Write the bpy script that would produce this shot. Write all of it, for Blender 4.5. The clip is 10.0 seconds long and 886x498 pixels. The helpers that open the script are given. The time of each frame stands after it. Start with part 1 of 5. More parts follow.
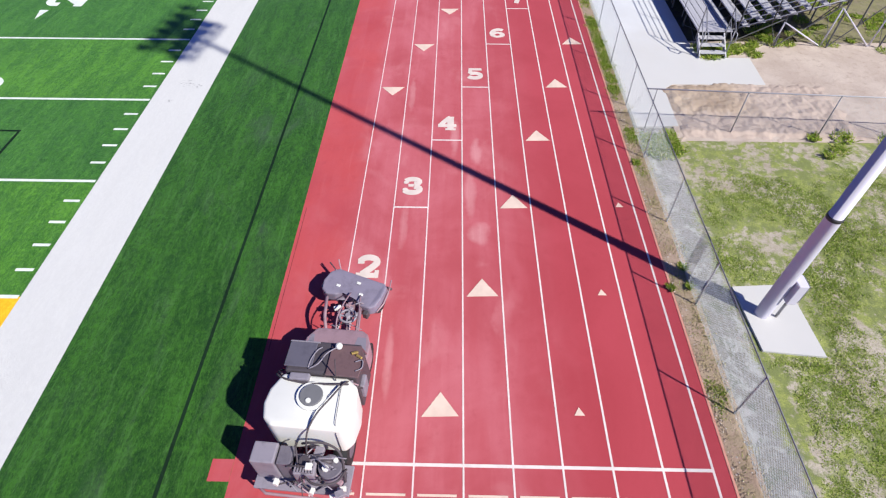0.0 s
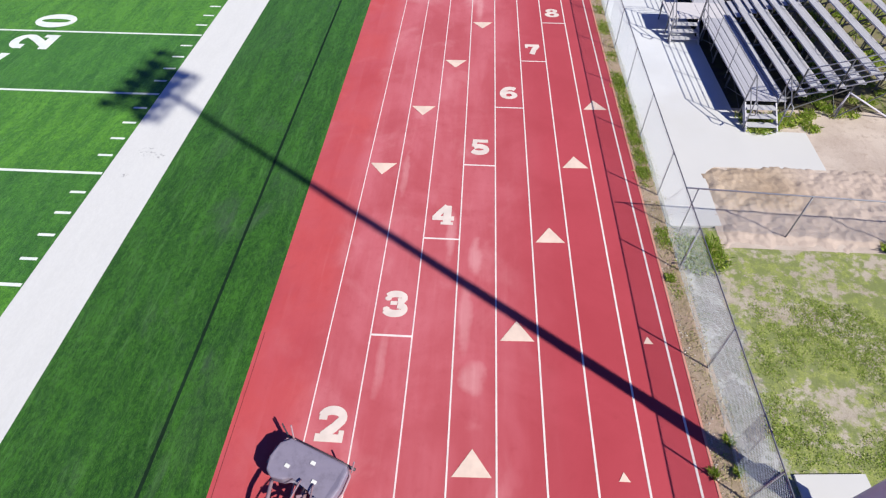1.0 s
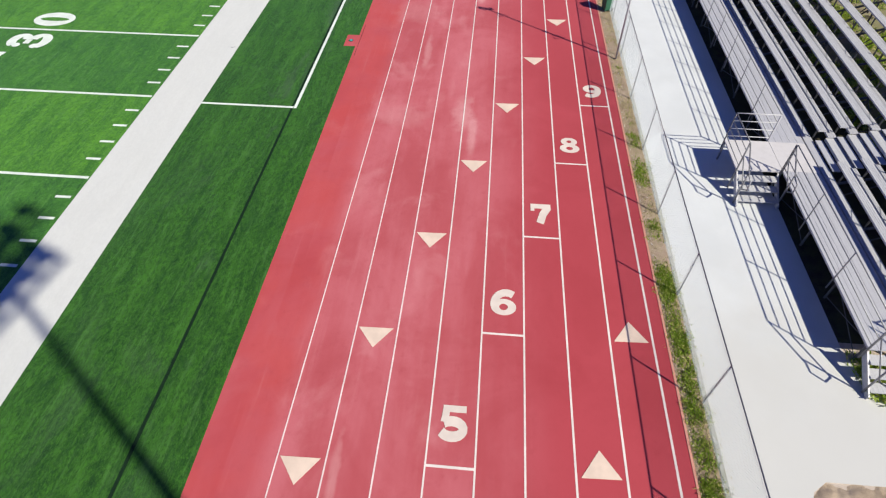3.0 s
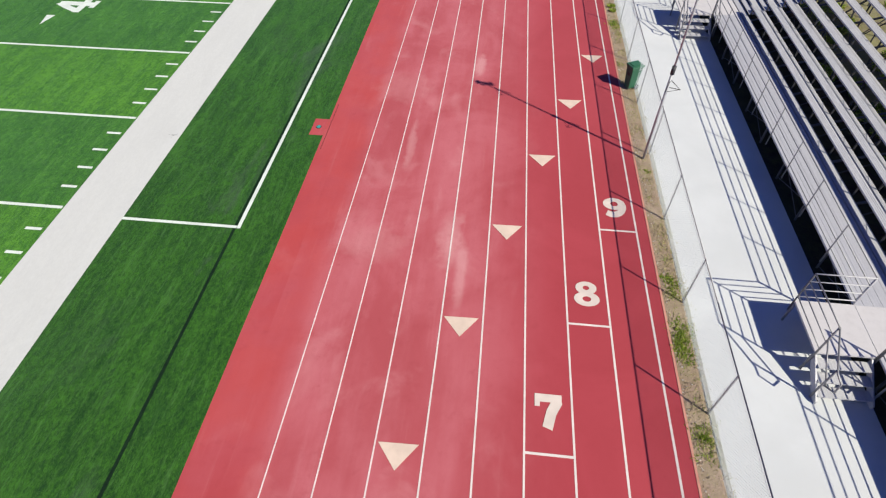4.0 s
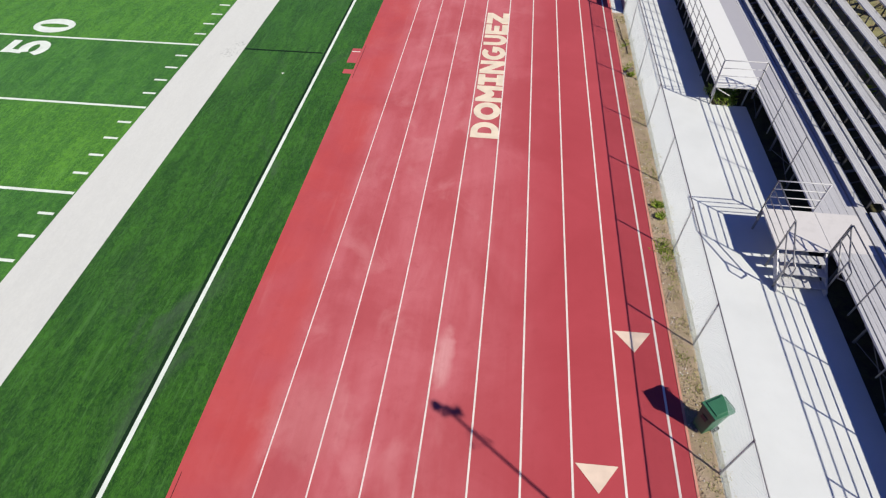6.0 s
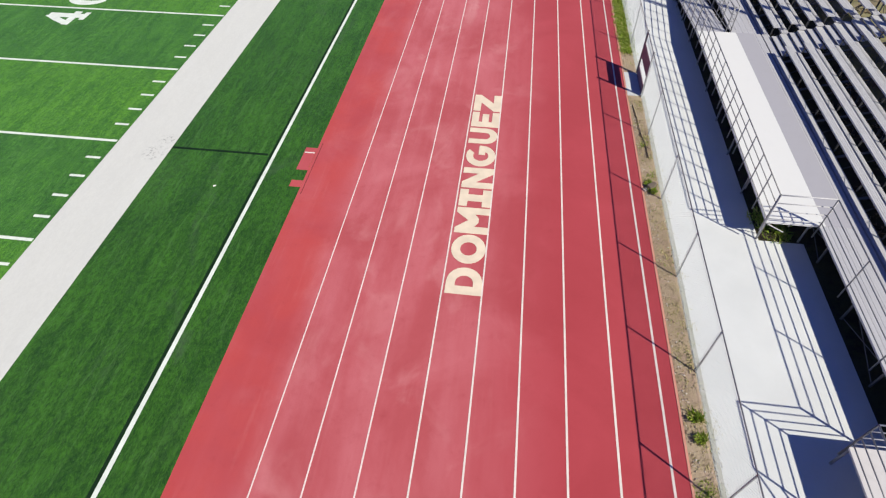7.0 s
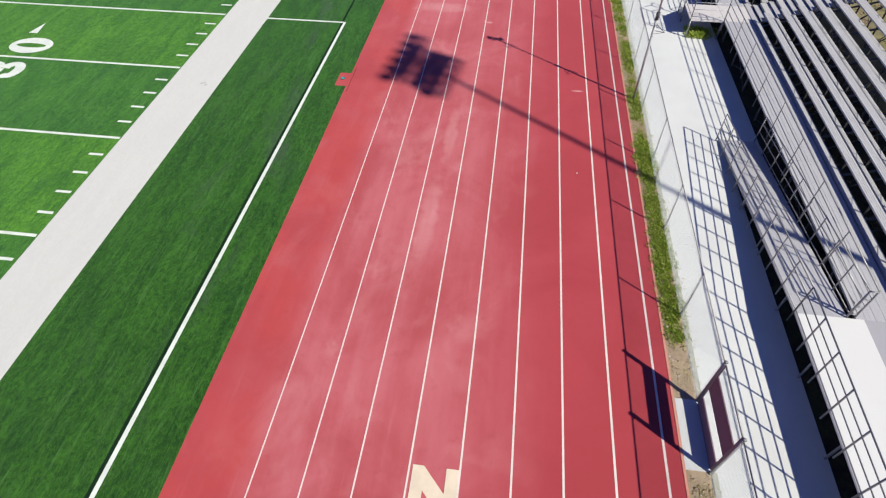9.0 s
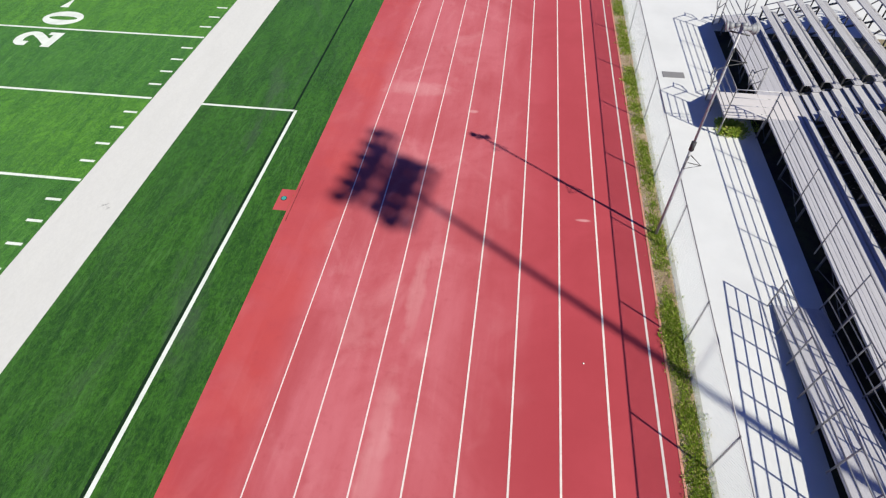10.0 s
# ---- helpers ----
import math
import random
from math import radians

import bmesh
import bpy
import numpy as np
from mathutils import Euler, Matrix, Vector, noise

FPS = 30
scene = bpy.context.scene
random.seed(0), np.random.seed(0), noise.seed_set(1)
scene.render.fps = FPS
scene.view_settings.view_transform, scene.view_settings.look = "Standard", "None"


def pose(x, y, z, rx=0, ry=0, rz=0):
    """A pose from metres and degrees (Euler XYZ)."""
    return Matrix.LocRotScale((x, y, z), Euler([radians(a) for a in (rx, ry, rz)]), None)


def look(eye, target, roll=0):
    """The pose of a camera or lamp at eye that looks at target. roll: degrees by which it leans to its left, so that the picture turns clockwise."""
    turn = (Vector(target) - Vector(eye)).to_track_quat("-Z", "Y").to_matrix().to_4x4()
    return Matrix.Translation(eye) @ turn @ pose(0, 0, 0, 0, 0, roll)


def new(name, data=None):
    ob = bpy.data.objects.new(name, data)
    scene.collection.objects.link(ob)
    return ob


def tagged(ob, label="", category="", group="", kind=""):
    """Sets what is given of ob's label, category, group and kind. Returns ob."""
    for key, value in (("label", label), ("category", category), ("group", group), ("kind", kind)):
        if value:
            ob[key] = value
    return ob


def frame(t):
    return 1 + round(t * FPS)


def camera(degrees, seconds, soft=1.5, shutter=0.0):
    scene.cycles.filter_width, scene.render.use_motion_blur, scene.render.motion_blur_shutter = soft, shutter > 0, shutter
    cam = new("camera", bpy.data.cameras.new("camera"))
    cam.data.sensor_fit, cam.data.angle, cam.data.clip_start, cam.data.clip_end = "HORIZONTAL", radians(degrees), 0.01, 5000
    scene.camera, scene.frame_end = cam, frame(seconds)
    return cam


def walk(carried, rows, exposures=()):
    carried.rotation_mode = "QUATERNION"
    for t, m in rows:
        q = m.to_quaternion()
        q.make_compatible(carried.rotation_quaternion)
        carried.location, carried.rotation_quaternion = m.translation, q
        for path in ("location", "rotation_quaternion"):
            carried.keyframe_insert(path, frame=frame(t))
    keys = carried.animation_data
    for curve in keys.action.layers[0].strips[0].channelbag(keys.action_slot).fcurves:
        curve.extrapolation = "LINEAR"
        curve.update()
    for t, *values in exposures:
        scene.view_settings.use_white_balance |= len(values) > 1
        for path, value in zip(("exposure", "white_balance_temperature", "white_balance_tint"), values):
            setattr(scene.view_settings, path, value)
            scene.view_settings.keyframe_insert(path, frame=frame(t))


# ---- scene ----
cam = camera(78.3, 10.0, soft=1.25)
PATH = [
    (0, (0.651, -8.325, 11.572), (0.624, -7.0, 10.074), 0.0),
    (0.5, (0.955, -6.038, 11.569), (0.903, -4.713, 10.072), -0.2),
    (1, (1.193, -3.671, 11.602), (1.109, -2.351, 10.101), -0.2),
    (1.5, (1.406, -1.394, 11.553), (1.306, -0.075, 10.054), -0.4),
    (2, (1.581, 0.915, 11.568), (1.471, 2.229, 10.064), -0.4),
    (2.5, (1.693, 3.465, 11.573), (1.578, 4.772, 10.063), -0.4),
    (4, (1.912, 12.402, 11.278), (1.764, 13.724, 9.785), -0.3),
    (4.5, (1.885, 15.735, 11.21), (1.735, 17.059, 9.719), -0.2),
    (5, (2.04, 19.062, 11.226), (1.873, 20.384, 9.734), -0.6),
    (5.5, (1.986, 22.452, 11.258), (1.824, 23.768, 9.76), -0.5),
    (6, (2.1, 25.735, 11.228), (1.926, 27.051, 9.732), -0.7),
    (7.5, (2.248, 35.668, 11.238), (2.063, 36.981, 9.74), -0.8),
    (8, (2.273, 38.94, 11.264), (2.087, 40.252, 9.766), -0.8),
    (8.5, (2.289, 42.285, 11.27), (2.103, 43.6, 9.775), -0.6),
    (9, (2.307, 45.916, 11.307), (2.12, 47.227, 9.809), -0.7),
    (9.5, (2.337, 49.311, 11.292), (2.15, 50.623, 9.794), -0.7),
    (10, (2.376, 52.749, 11.255), (2.186, 54.06, 9.757), -0.7),
]
walk(cam, [(t, look(eye, target, roll)) for t, eye, target, roll in PATH],
     exposures=[(0, 0.10, 6080, 13), (1.2, 0.09, 6200, 11), (2.5, 0.03, 6420, 7), (4, -0.07, 6560, 7), (6, -0.07, 6560, 7), (7.5, -0.06, 6570, 7), (9, -0.05, 6570, 7), (10, 0.01, 6560, 7)])

# ---- world, sun, exposure ----
SUN_DIR = Vector((0.88, -0.645, 1.0)).normalized()      # towards the sun
world = bpy.data.worlds.new("world")
scene.world = world
world.use_nodes = True
wn = world.node_tree.nodes
sky = wn.new("ShaderNodeTexSky")
sky.sky_type = "NISHITA"
sky.sun_disc = False
sky.sun_elevation = math.asin(SUN_DIR.z)
sky.sun_rotation = math.atan2(SUN_DIR.x, SUN_DIR.y)
sky.air_density, sky.dust_density, sky.ozone_density = 1.0, 0.2, 3.0
wn["Background"].inputs["Strength"].default_value = 0.038
deep = wn.new("ShaderNodeMix")                           # a clear deep blue sky
deep.data_type, deep.blend_type = "RGBA", "MULTIPLY"
deep.inputs["Factor"].default_value = 1.0
deep.inputs["B"].default_value = (0.82, 0.98, 2.10, 1)
world.node_tree.links.new(sky.outputs["Color"], deep.inputs["A"])
world.node_tree.links.new(deep.outputs["Result"], wn["Background"].inputs["Color"])
sun = new("sun", bpy.data.lights.new("sun", "SUN"))
sun.data.energy, sun.data.angle, sun.data.color = 6.1, radians(0.75), (1.0, 0.945, 0.805)
sun.matrix_world = look(SUN_DIR * 60, (0, 0, 0))


# ---- materials ----
class Nodes:
    """Short spelling for a node material in world-size coordinates."""

    def __init__(self, name, rough=0.8, metal=0.0, spec=0.3):
        self.m = bpy.data.materials.new(name)
        self.m.use_nodes = True
        self.t = self.m.node_tree
        self.b = self.t.nodes["Principled BSDF"]
        self.b.inputs["Roughness"].default_value = rough
        self.b.inputs["Metallic"].default_value = metal
        self.b.inputs["Specular IOR Level"].default_value = spec
        geo = self.t.nodes.new("ShaderNodeNewGeometry")
        self.pos = geo.outputs["Position"]
        self.island = geo.outputs["Random Per Island"]

    def put(self, socket, value):
        if isinstance(value, bpy.types.NodeSocket):
            self.t.links.new(value, socket)
        else:
            socket.default_value = value

    def scaled(self, sx, sy, sz, turn=0.0):
        n = self.t.nodes.new("ShaderNodeMapping")
        n.inputs["Scale"].default_value = (sx, sy, sz)
        n.inputs["Rotation"].default_value = (0, 0, turn)
        self.t.links.new(self.pos, n.inputs["Vector"])
        return n.outputs["Vector"]

    def noise(self, scale, detail=4.0, rough=0.55, at=None, distort=0.0):
        n = self.t.nodes.new("ShaderNodeTexNoise")
        n.inputs["Scale"].default_value = scale
        n.inputs["Detail"].default_value = detail
        n.inputs["Roughness"].default_value = rough
        n.inputs["Distortion"].default_value = distort
        self.t.links.new(at or self.pos, n.inputs["Vector"])
        return n.outputs["Fac"]

    def ramp(self, fac, lo, hi, a=0.0, b=1.0):
        n = self.t.nodes.new("ShaderNodeMapRange")
        n.interpolation_type = "SMOOTHSTEP"
        for key, v in (("Value", fac), ("From Min", lo), ("From Max", hi), ("To Min", a), ("To Max", b)):
            self.put(n.inputs[key], v)
        return n.outputs["Result"]

    def mix(self, fac, a, b, blend="MIX"):
        n = self.t.nodes.new("ShaderNodeMix")
        n.data_type = "RGBA"
        n.blend_type = blend
        self.put(n.inputs["Factor"], fac)
        self.put(n.inputs["A"], a if isinstance(a, bpy.types.NodeSocket) else (*a, 1))
        self.put(n.inputs["B"], b if isinstance(b, bpy.types.NodeSocket) else (*b, 1))
        return n.outputs["Result"]

    def math(self, op, a, b=0.0):
        n = self.t.nodes.new("ShaderNodeMath")
        n.operation = op
        self.put(n.inputs[0], a)
        self.put(n.inputs[1], b)
        return n.outputs["Value"]

    def xyz(self):
        n = self.t.nodes.new("ShaderNodeSeparateXYZ")
        self.t.links.new(self.pos, n.inputs["Vector"])
        return n.outputs["X"], n.outputs["Y"], n.outputs["Z"]

    def random(self):
        return self.t.nodes.new("ShaderNodeObjectInfo").outputs["Random"]

    def done(self, colour, bump=None, dist=0.01, strength=1.0, rough=None):
        self.put(self.b.inputs["Base Color"], colour if isinstance(colour, bpy.types.NodeSocket) else (*colour, 1))
        if bump is not None:
            n = self.t.nodes.new("ShaderNodeBump")
            n.inputs["Distance"].default_value = dist
            n.inputs["Strength"].default_value = strength
            self.t.links.new(bump, n.inputs["Height"])
            self.t.links.new(n.outputs["Normal"], self.b.inputs["Normal"])
        if rough is not None:
            self.put(self.b.inputs["Roughness"], rough)
        return self.m


def smear(n, x, y, cx, cy, rx, ry):
    """A soft worn spot: 1 in its middle, 0 at its rim."""
    wob = n.math("SUBTRACT", n.noise(1.9, 2.5, 0.6), 0.5)
    u = n.math("ADD", n.math("DIVIDE", n.math("SUBTRACT", x, cx), rx), n.math("MULTIPLY", wob, 1.1))
    v = n.math("ADD", n.math("DIVIDE", n.math("SUBTRACT", y, cy), ry), n.math("MULTIPLY", wob, 0.9))
    d = n.math("ADD", n.math("MULTIPLY", u, u), n.math("MULTIPLY", v, v))
    return n.ramp(d, 1.0, 0.0)


# chalky scuffs on the rubber: middle and half size
SCUFFS = ((1.49, 2.5, 0.38, 0.55, 0.42), (1.25, 4.3, 0.22, 1.3, 0.35), (-0.74, 2.8, 0.16, 1.0, 0.25), (-0.80, -1.7, 0.14, 1.2, 0.3),
          (-0.76, 27.0, 0.20, 1.5, 0.38), (1.22, 32.2, 0.28, 1.0, 0.5), (-1.5, 30.4, 1.3, 1.3, 0.16), (0.95, 22.8, 0.45, 1.3, 0.38),
          (-1.2, 22.4, 1.2, 0.9, 0.18), (0.74, 7.1, 0.18, 1.1, 0.38), (1.46, 6.3, 0.22, 0.8, 0.4), (-0.87, 9.7, 0.15, 1.3, 0.3),
          (1.35, 21.6, 0.2, 1.6, 0.35), (-1.0, 70.4, 1.6, 0.55, 0.3), (0.48, 61.0, 0.25, 1.8, 0.28), (0.3, 57.0, 0.35, 2.2, 0.26),
          (1.13, 69.2, 0.25, 0.12, 0.6), (4.82, 64.2, 0.28, 0.07, 0.6))


def track_material():
    n = Nodes("red_track_rubber", 0.85, spec=0.25)
    x, y, z = n.xyz()
    grain = n.noise(260.0, 2.0)
    # each lane wears by itself: the lane's number shifts the pattern
    lane = n.math("FLOOR", n.math("DIVIDE", n.math("ADD", x, 2.13), 1.042))
    shift = n.t.nodes.new("ShaderNodeCombineXYZ")
    n.put(shift.inputs["X"], n.math("ADD", n.math("MULTIPLY", x, 1.1), n.math("MULTIPLY", lane, 7.3)))
    n.put(shift.inputs["Y"], n.math("MULTIPLY", y, 0.17))
    lanes = n.noise(1.0, 4.0, 0.6, shift.outputs["Vector"])
    streak = n.noise(1.0, 5.0, 0.65, n.scaled(5.5, 0.28, 1.0))
    cloud = n.noise(0.30, 5.0, 0.6, distort=0.8)
    # dust worn into the inner lanes, fading towards the outer ones and the curb
    worn = n.math("MULTIPLY", n.ramp(x, -2.7, -2.0, 0.30, 1.0), n.ramp(x, 4.2, 0.9))
    mixed = n.math("ADD", n.math("MULTIPLY", lanes, 0.5), n.math("MULTIPLY", cloud, 0.5))
    dust = n.math("MULTIPLY", n.ramp(mixed, 0.38, 0.66), worn)
    base = n.mix(n.ramp(cloud, 0.3, 0.7), (0.380, 0.047, 0.061), (0.430, 0.058, 0.076))
    base = n.mix(n.math("MULTIPLY", n.ramp(x, -1.8, -2.6), n.ramp(n.noise(0.45, 4.0, 0.6), 0.35, 0.65, 0.30, 1.0)), base, (0.475, 0.056, 0.057))
    base = n.mix(n.math("MULTIPLY", dust, 0.55), base, (0.60, 0.19, 0.228))
    base = n.mix(n.math("MULTIPLY", worn, 0.19), base, (0.62, 0.22, 0.235))
    veil = n.math("MULTIPLY", n.ramp(n.noise(0.75, 4.0, 0.55, n.scaled(1.0, 0.7, 1.0), 0.6), 0.52, 0.74), worn)
    base = n.mix(n.math("MULTIPLY", veil, 0.33), base, (0.68, 0.30, 0.32))
    fine = n.math("MULTIPLY", n.ramp(streak, 0.56, 0.74), n.ramp(x, 4.6, 1.0))
    base = n.mix(n.math("MULTIPLY", fine, 0.10), base, (0.68, 0.30, 0.31))
    for cx, cy, rx, ry, how in SCUFFS:
        s = n.math("MULTIPLY", smear(n, x, y, cx, cy, rx, ry), n.ramp(streak, 0.30, 0.70, 0.65, 1.0))
        base = n.mix(n.math("MULTIPLY", s, how), base, (0.78, 0.48, 0.48))
    base = n.mix(n.ramp(n.noise(3.5, 5.0, 0.7), 0.52, 0.8, 0.0, 0.30), base, (0.31, 0.038, 0.048))
    tread = n.ramp(n.noise(1.0, 4.0, 0.7, n.scaled(2.2, 0.05, 1.0)), 0.55, 0.75, 0.0, 0.07)
    base = n.mix(tread, base, (0.25, 0.035, 0.045))
    base = n.mix(n.ramp(grain, 0.3, 0.7, 0.0, 0.22), base, (0.24, 0.02, 0.03))
    n.b.inputs["Sheen Weight"].default_value = 0.20      # rubber crumbs catch light at a low angle
    n.b.inputs["Sheen Roughness"].default_value = 0.5
    n.b.inputs["Sheen Tint"].default_value = (1.0, 0.44, 0.50, 1)
    return n.done(base, n.noise(420.0, 2.0), 0.002, 0.6)


def turf_material(name, dark, light, band=False, rich=1.0, smudges=(), haze=False):
    n = Nodes(name, 0.75, spec=0.2)
    x, y, z = n.xyz()
    blades = n.noise(1.0, 3.0, 0.75, n.scaled(42.0, 15.0, 1.0, 0.35))
    tufts = n.noise(7.0, 5.0, 0.75, n.scaled(1.6, 0.7, 1.0, -0.3))
    pile = n.noise(0.9, 4.0, 0.65, n.scaled(2.4, 0.5, 1.0, 0.12), 0.6)
    fac = n.math("ADD", n.math("MULTIPLY", blades, 0.34), n.math("MULTIPLY", tufts, 0.40))
    fac = n.math("ADD", fac, n.math("MULTIPLY", pile, 0.26))
    col = n.mix(n.ramp(fac, 0.40, 0.62), dark, light)
    if band:
        strip = n.math("PINGPONG", n.math("ADD", y, 2.286), 4.572)
        col = n.mix(n.ramp(strip, 2.22, 2.35), col, n.mix(1.0, col, (1.50, 1.32, 0.95), "MULTIPLY"))
    if rich:
        tuft = n.ramp(n.noise(2.6, 5.0, 0.75, n.scaled(1.0, 2.2, 1.0), 0.8), 0.42, 0.66, 0.0, 0.5 * rich)
        col = n.mix(tuft, col, n.mix(1.0, col, (1.45, 1.40, 1.25), "MULTIPLY"))
        sweep = n.ramp(n.noise(1.0, 5.0, 0.7, n.scaled(8.0, 0.8, 1.0, -0.42), 0.9), 0.50, 0.72, 0.0, 0.50 * rich)
        col = n.mix(sweep, col, n.mix(0.55, col, (0.12, 0.28, 0.07)))
        glint = n.ramp(n.noise(1.0, 3.0, 0.85, n.scaled(46.0, 17.0, 1.0, 0.5)), 0.58, 0.76, 0.0, 0.50 * rich)
        col = n.mix(glint, col, (0.24, 0.40, 0.11))
        patch = n.ramp(n.noise(0.35, 3.0, 0.6, distort=0.8), 0.52, 0.72, 0.0, 0.35 * rich)
        col = n.mix(patch, col, n.mix(0.5, col, (0.02, 0.075, 0.02)))
    if haze:                                             # greyish crumb lying in drifts, thickest beside the seam
        drift = n.ramp(n.noise(0.55, 5.0, 0.65, n.scaled(1.0, 0.35, 1.0), 0.7), 0.50, 0.68, 0.0, 0.55)
        near = n.math("MULTIPLY", n.ramp(x, -5.1, -4.5, 1.0, 0.25), n.ramp(x, -8.0, -5.6, 0.15, 1.0))
        col = n.mix(n.math("MULTIPLY", drift, near), col, (0.060, 0.085, 0.062))
    for cx, cy, rx, ry in smudges:                       # grey rubber crumb trodden into the pile
        s = n.math("MULTIPLY", smear(n, x, y, cx, cy, rx, ry), n.ramp(n.noise(9.0, 3.0, 0.7), 0.52, 0.66))
        col = n.mix(n.math("MULTIPLY", s, 0.75), col, (0.16, 0.16, 0.17))
    if rich:                                             # the pile catches light at a low angle
        n.b.inputs["Sheen Weight"].default_value = 0.22
        n.b.inputs["Sheen Roughness"].default_value = 0.45
        n.b.inputs["Sheen Tint"].default_value = (0.42, 0.85, 0.42, 1)
    return n.done(col, n.noise(1.0, 3.0, 0.8, n.scaled(120.0, 60.0, 1.0)), 0.012, 0.7)


def paint_material(name, colour, under, wear=0.35):
    n = Nodes(name, 0.7, spec=0.3)
    worn = n.ramp(n.noise(55.0, 3.0, 0.7), 0.62, 0.78, 0.0, wear)
    soft = n.noise(2.4, 3.0)
    col = n.mix(n.ramp(soft, 0.3, 0.7), colour, tuple(c * 0.86 for c in colour))
    return n.done(n.mix(worn, col, under), n.noise(300.0, 2.0), 0.002, 0.5)


def concrete_material():
    n = Nodes("pale_concrete", 0.85, spec=0.25)
    big, fine, crack = n.noise(0.5, 5.0), n.noise(14.0, 4.0), n.noise(180.0, 2.0)
    col = n.mix(n.ramp(big, 0.3, 0.7), (0.575, 0.588, 0.605), (0.635, 0.648, 0.665))
    col = n.mix(n.ramp(fine, 0.56, 0.80, 0.0, 0.30), col, (0.57, 0.56, 0.54))
    col = n.mix(n.ramp(n.noise(1.7, 6.0, 0.75, distort=1.2), 0.62, 0.74, 0.0, 0.22), col, (0.50, 0.49, 0.48))
    x, y, z = n.xyz()                                    # dust trodden over the near end
    dusty = n.ramp(n.math("ADD", y, n.math("MULTIPLY", n.noise(0.8, 4.0, 0.6), 5.0)), 21.0, 14.0, 0.0, 0.75)
    col = n.mix(dusty, col, (0.54, 0.525, 0.50))
    return n.done(col, crack, 0.002, 0.6)


def dirt_material(name, a, b, c, grass=0.0, spill=False, pale=None):
    n = Nodes(name, 0.95, spec=0.1)
    big, mid, fine = n.noise(0.6, 5.0, 0.6), n.noise(4.0, 5.0, 0.7), n.noise(60.0, 3.0)
    col = n.mix(n.ramp(big, 0.35, 0.65), a, b)
    col = n.mix(n.ramp(mid, 0.50, 0.72, 0.0, 0.75), col, c)
    if grass:
        g = n.mix(n.ramp(n.noise(22.0, 4.0, 0.8), 0.3, 0.7), (0.15, 0.21, 0.03), (0.38, 0.43, 0.09))
        g = n.mix(n.ramp(n.noise(2.6, 5.0, 0.75), 0.42, 0.56, 0.0, 0.85), g, (0.15, 0.20, 0.045))
        patch = n.math("ADD", n.math("MULTIPLY", n.noise(0.7, 5.0, 0.65, distort=0.5), 0.5), n.math("MULTIPLY", n.noise(3.6, 5.0, 0.75), 0.5))
        col = n.mix(n.ramp(patch, 0.43, 0.52, 0.0, grass), col, g)
    if pale:                                             # pinker, drier soil past this x and by the fence
        x, y, z = n.xyz()
        wide = n.ramp(n.math("ADD", x, n.math("MULTIPLY", mid, 0.8)), pale, pale + 1.6)
        low = n.ramp(n.math("ADD", y, n.math("MULTIPLY", mid, 0.9)), 9.5, 8.7)
        col = n.mix(n.math("MULTIPLY", n.math("MAXIMUM", wide, low), 0.82), col, (0.55, 0.45, 0.395))
    if spill:                                            # gravel spilt along the fence
        x, y, z = n.xyz()
        edge = n.math("ADD", x, n.math("MULTIPLY", n.math("ADD", n.noise(1.1, 4.0, 0.6), n.noise(7.0, 4.0, 0.7)), 0.9))
        g = n.mix(n.ramp(n.noise(30.0, 4.0, 0.8), 0.35, 0.65), (0.15, 0.145, 0.14), (0.36, 0.355, 0.35))
        g = n.mix(n.ramp(n.noise(5.0, 5.0, 0.7), 0.5, 0.7, 0.0, 0.5), g, (0.27, 0.24, 0.20))
        g = n.mix(n.ramp(n.noise(1.3, 5.0, 0.7, distort=0.7), 0.50, 0.60, 0.0, 0.85), g, (0.50, 0.50, 0.50))
        g = n.mix(n.ramp(n.noise(2.1, 5.0, 0.75, distort=1.0), 0.53, 0.62, 0.0, 0.75), g, (0.12, 0.15, 0.10))
        col = n.mix(n.ramp(edge, 9.15, 8.85, 0.0, 0.92), col, g)
    col = n.mix(n.ramp(fine, 0.3, 0.7, 0.0, 0.35), col, tuple(v * 0.45 for v in a))
    return n.done(col, n.math("ADD", mid, n.math("MULTIPLY", fine, 0.4)), 0.03, 0.8)


def metal_material(name, colour, rough, streaks=0.25, metal=1.0):
    n = Nodes(name, rough, metal, 0.5)
    along = n.noise(1.0, 4.0, 0.6, n.scaled(30.0, 1.2, 30.0))
    blot = n.noise(3.0, 5.0, 0.7)
    col = n.mix(n.ramp(along, 0.3, 0.75, 0.0, streaks), colour, tuple(c * 0.6 for c in colour))
    col = n.mix(n.ramp(blot, 0.58, 0.75, 0.0, 0.25), col, tuple(c * 0.55 for c in colour))
    grit = n.noise(1.0, 3.0, 0.8, n.scaled(70.0, 22.0, 40.0))
    col = n.mix(n.ramp(grit, 0.48, 0.68, 0.0, streaks), col, tuple(c * 0.45 for c in colour))
    r = n.ramp(blot, 0.3, 0.7, rough * 0.85, min(1.0, rough * 1.2))
    return n.done(col, n.noise(1.0, 2.0, 0.5, n.scaled(160.0, 6.0, 160.0)), 0.001, 0.4, r)


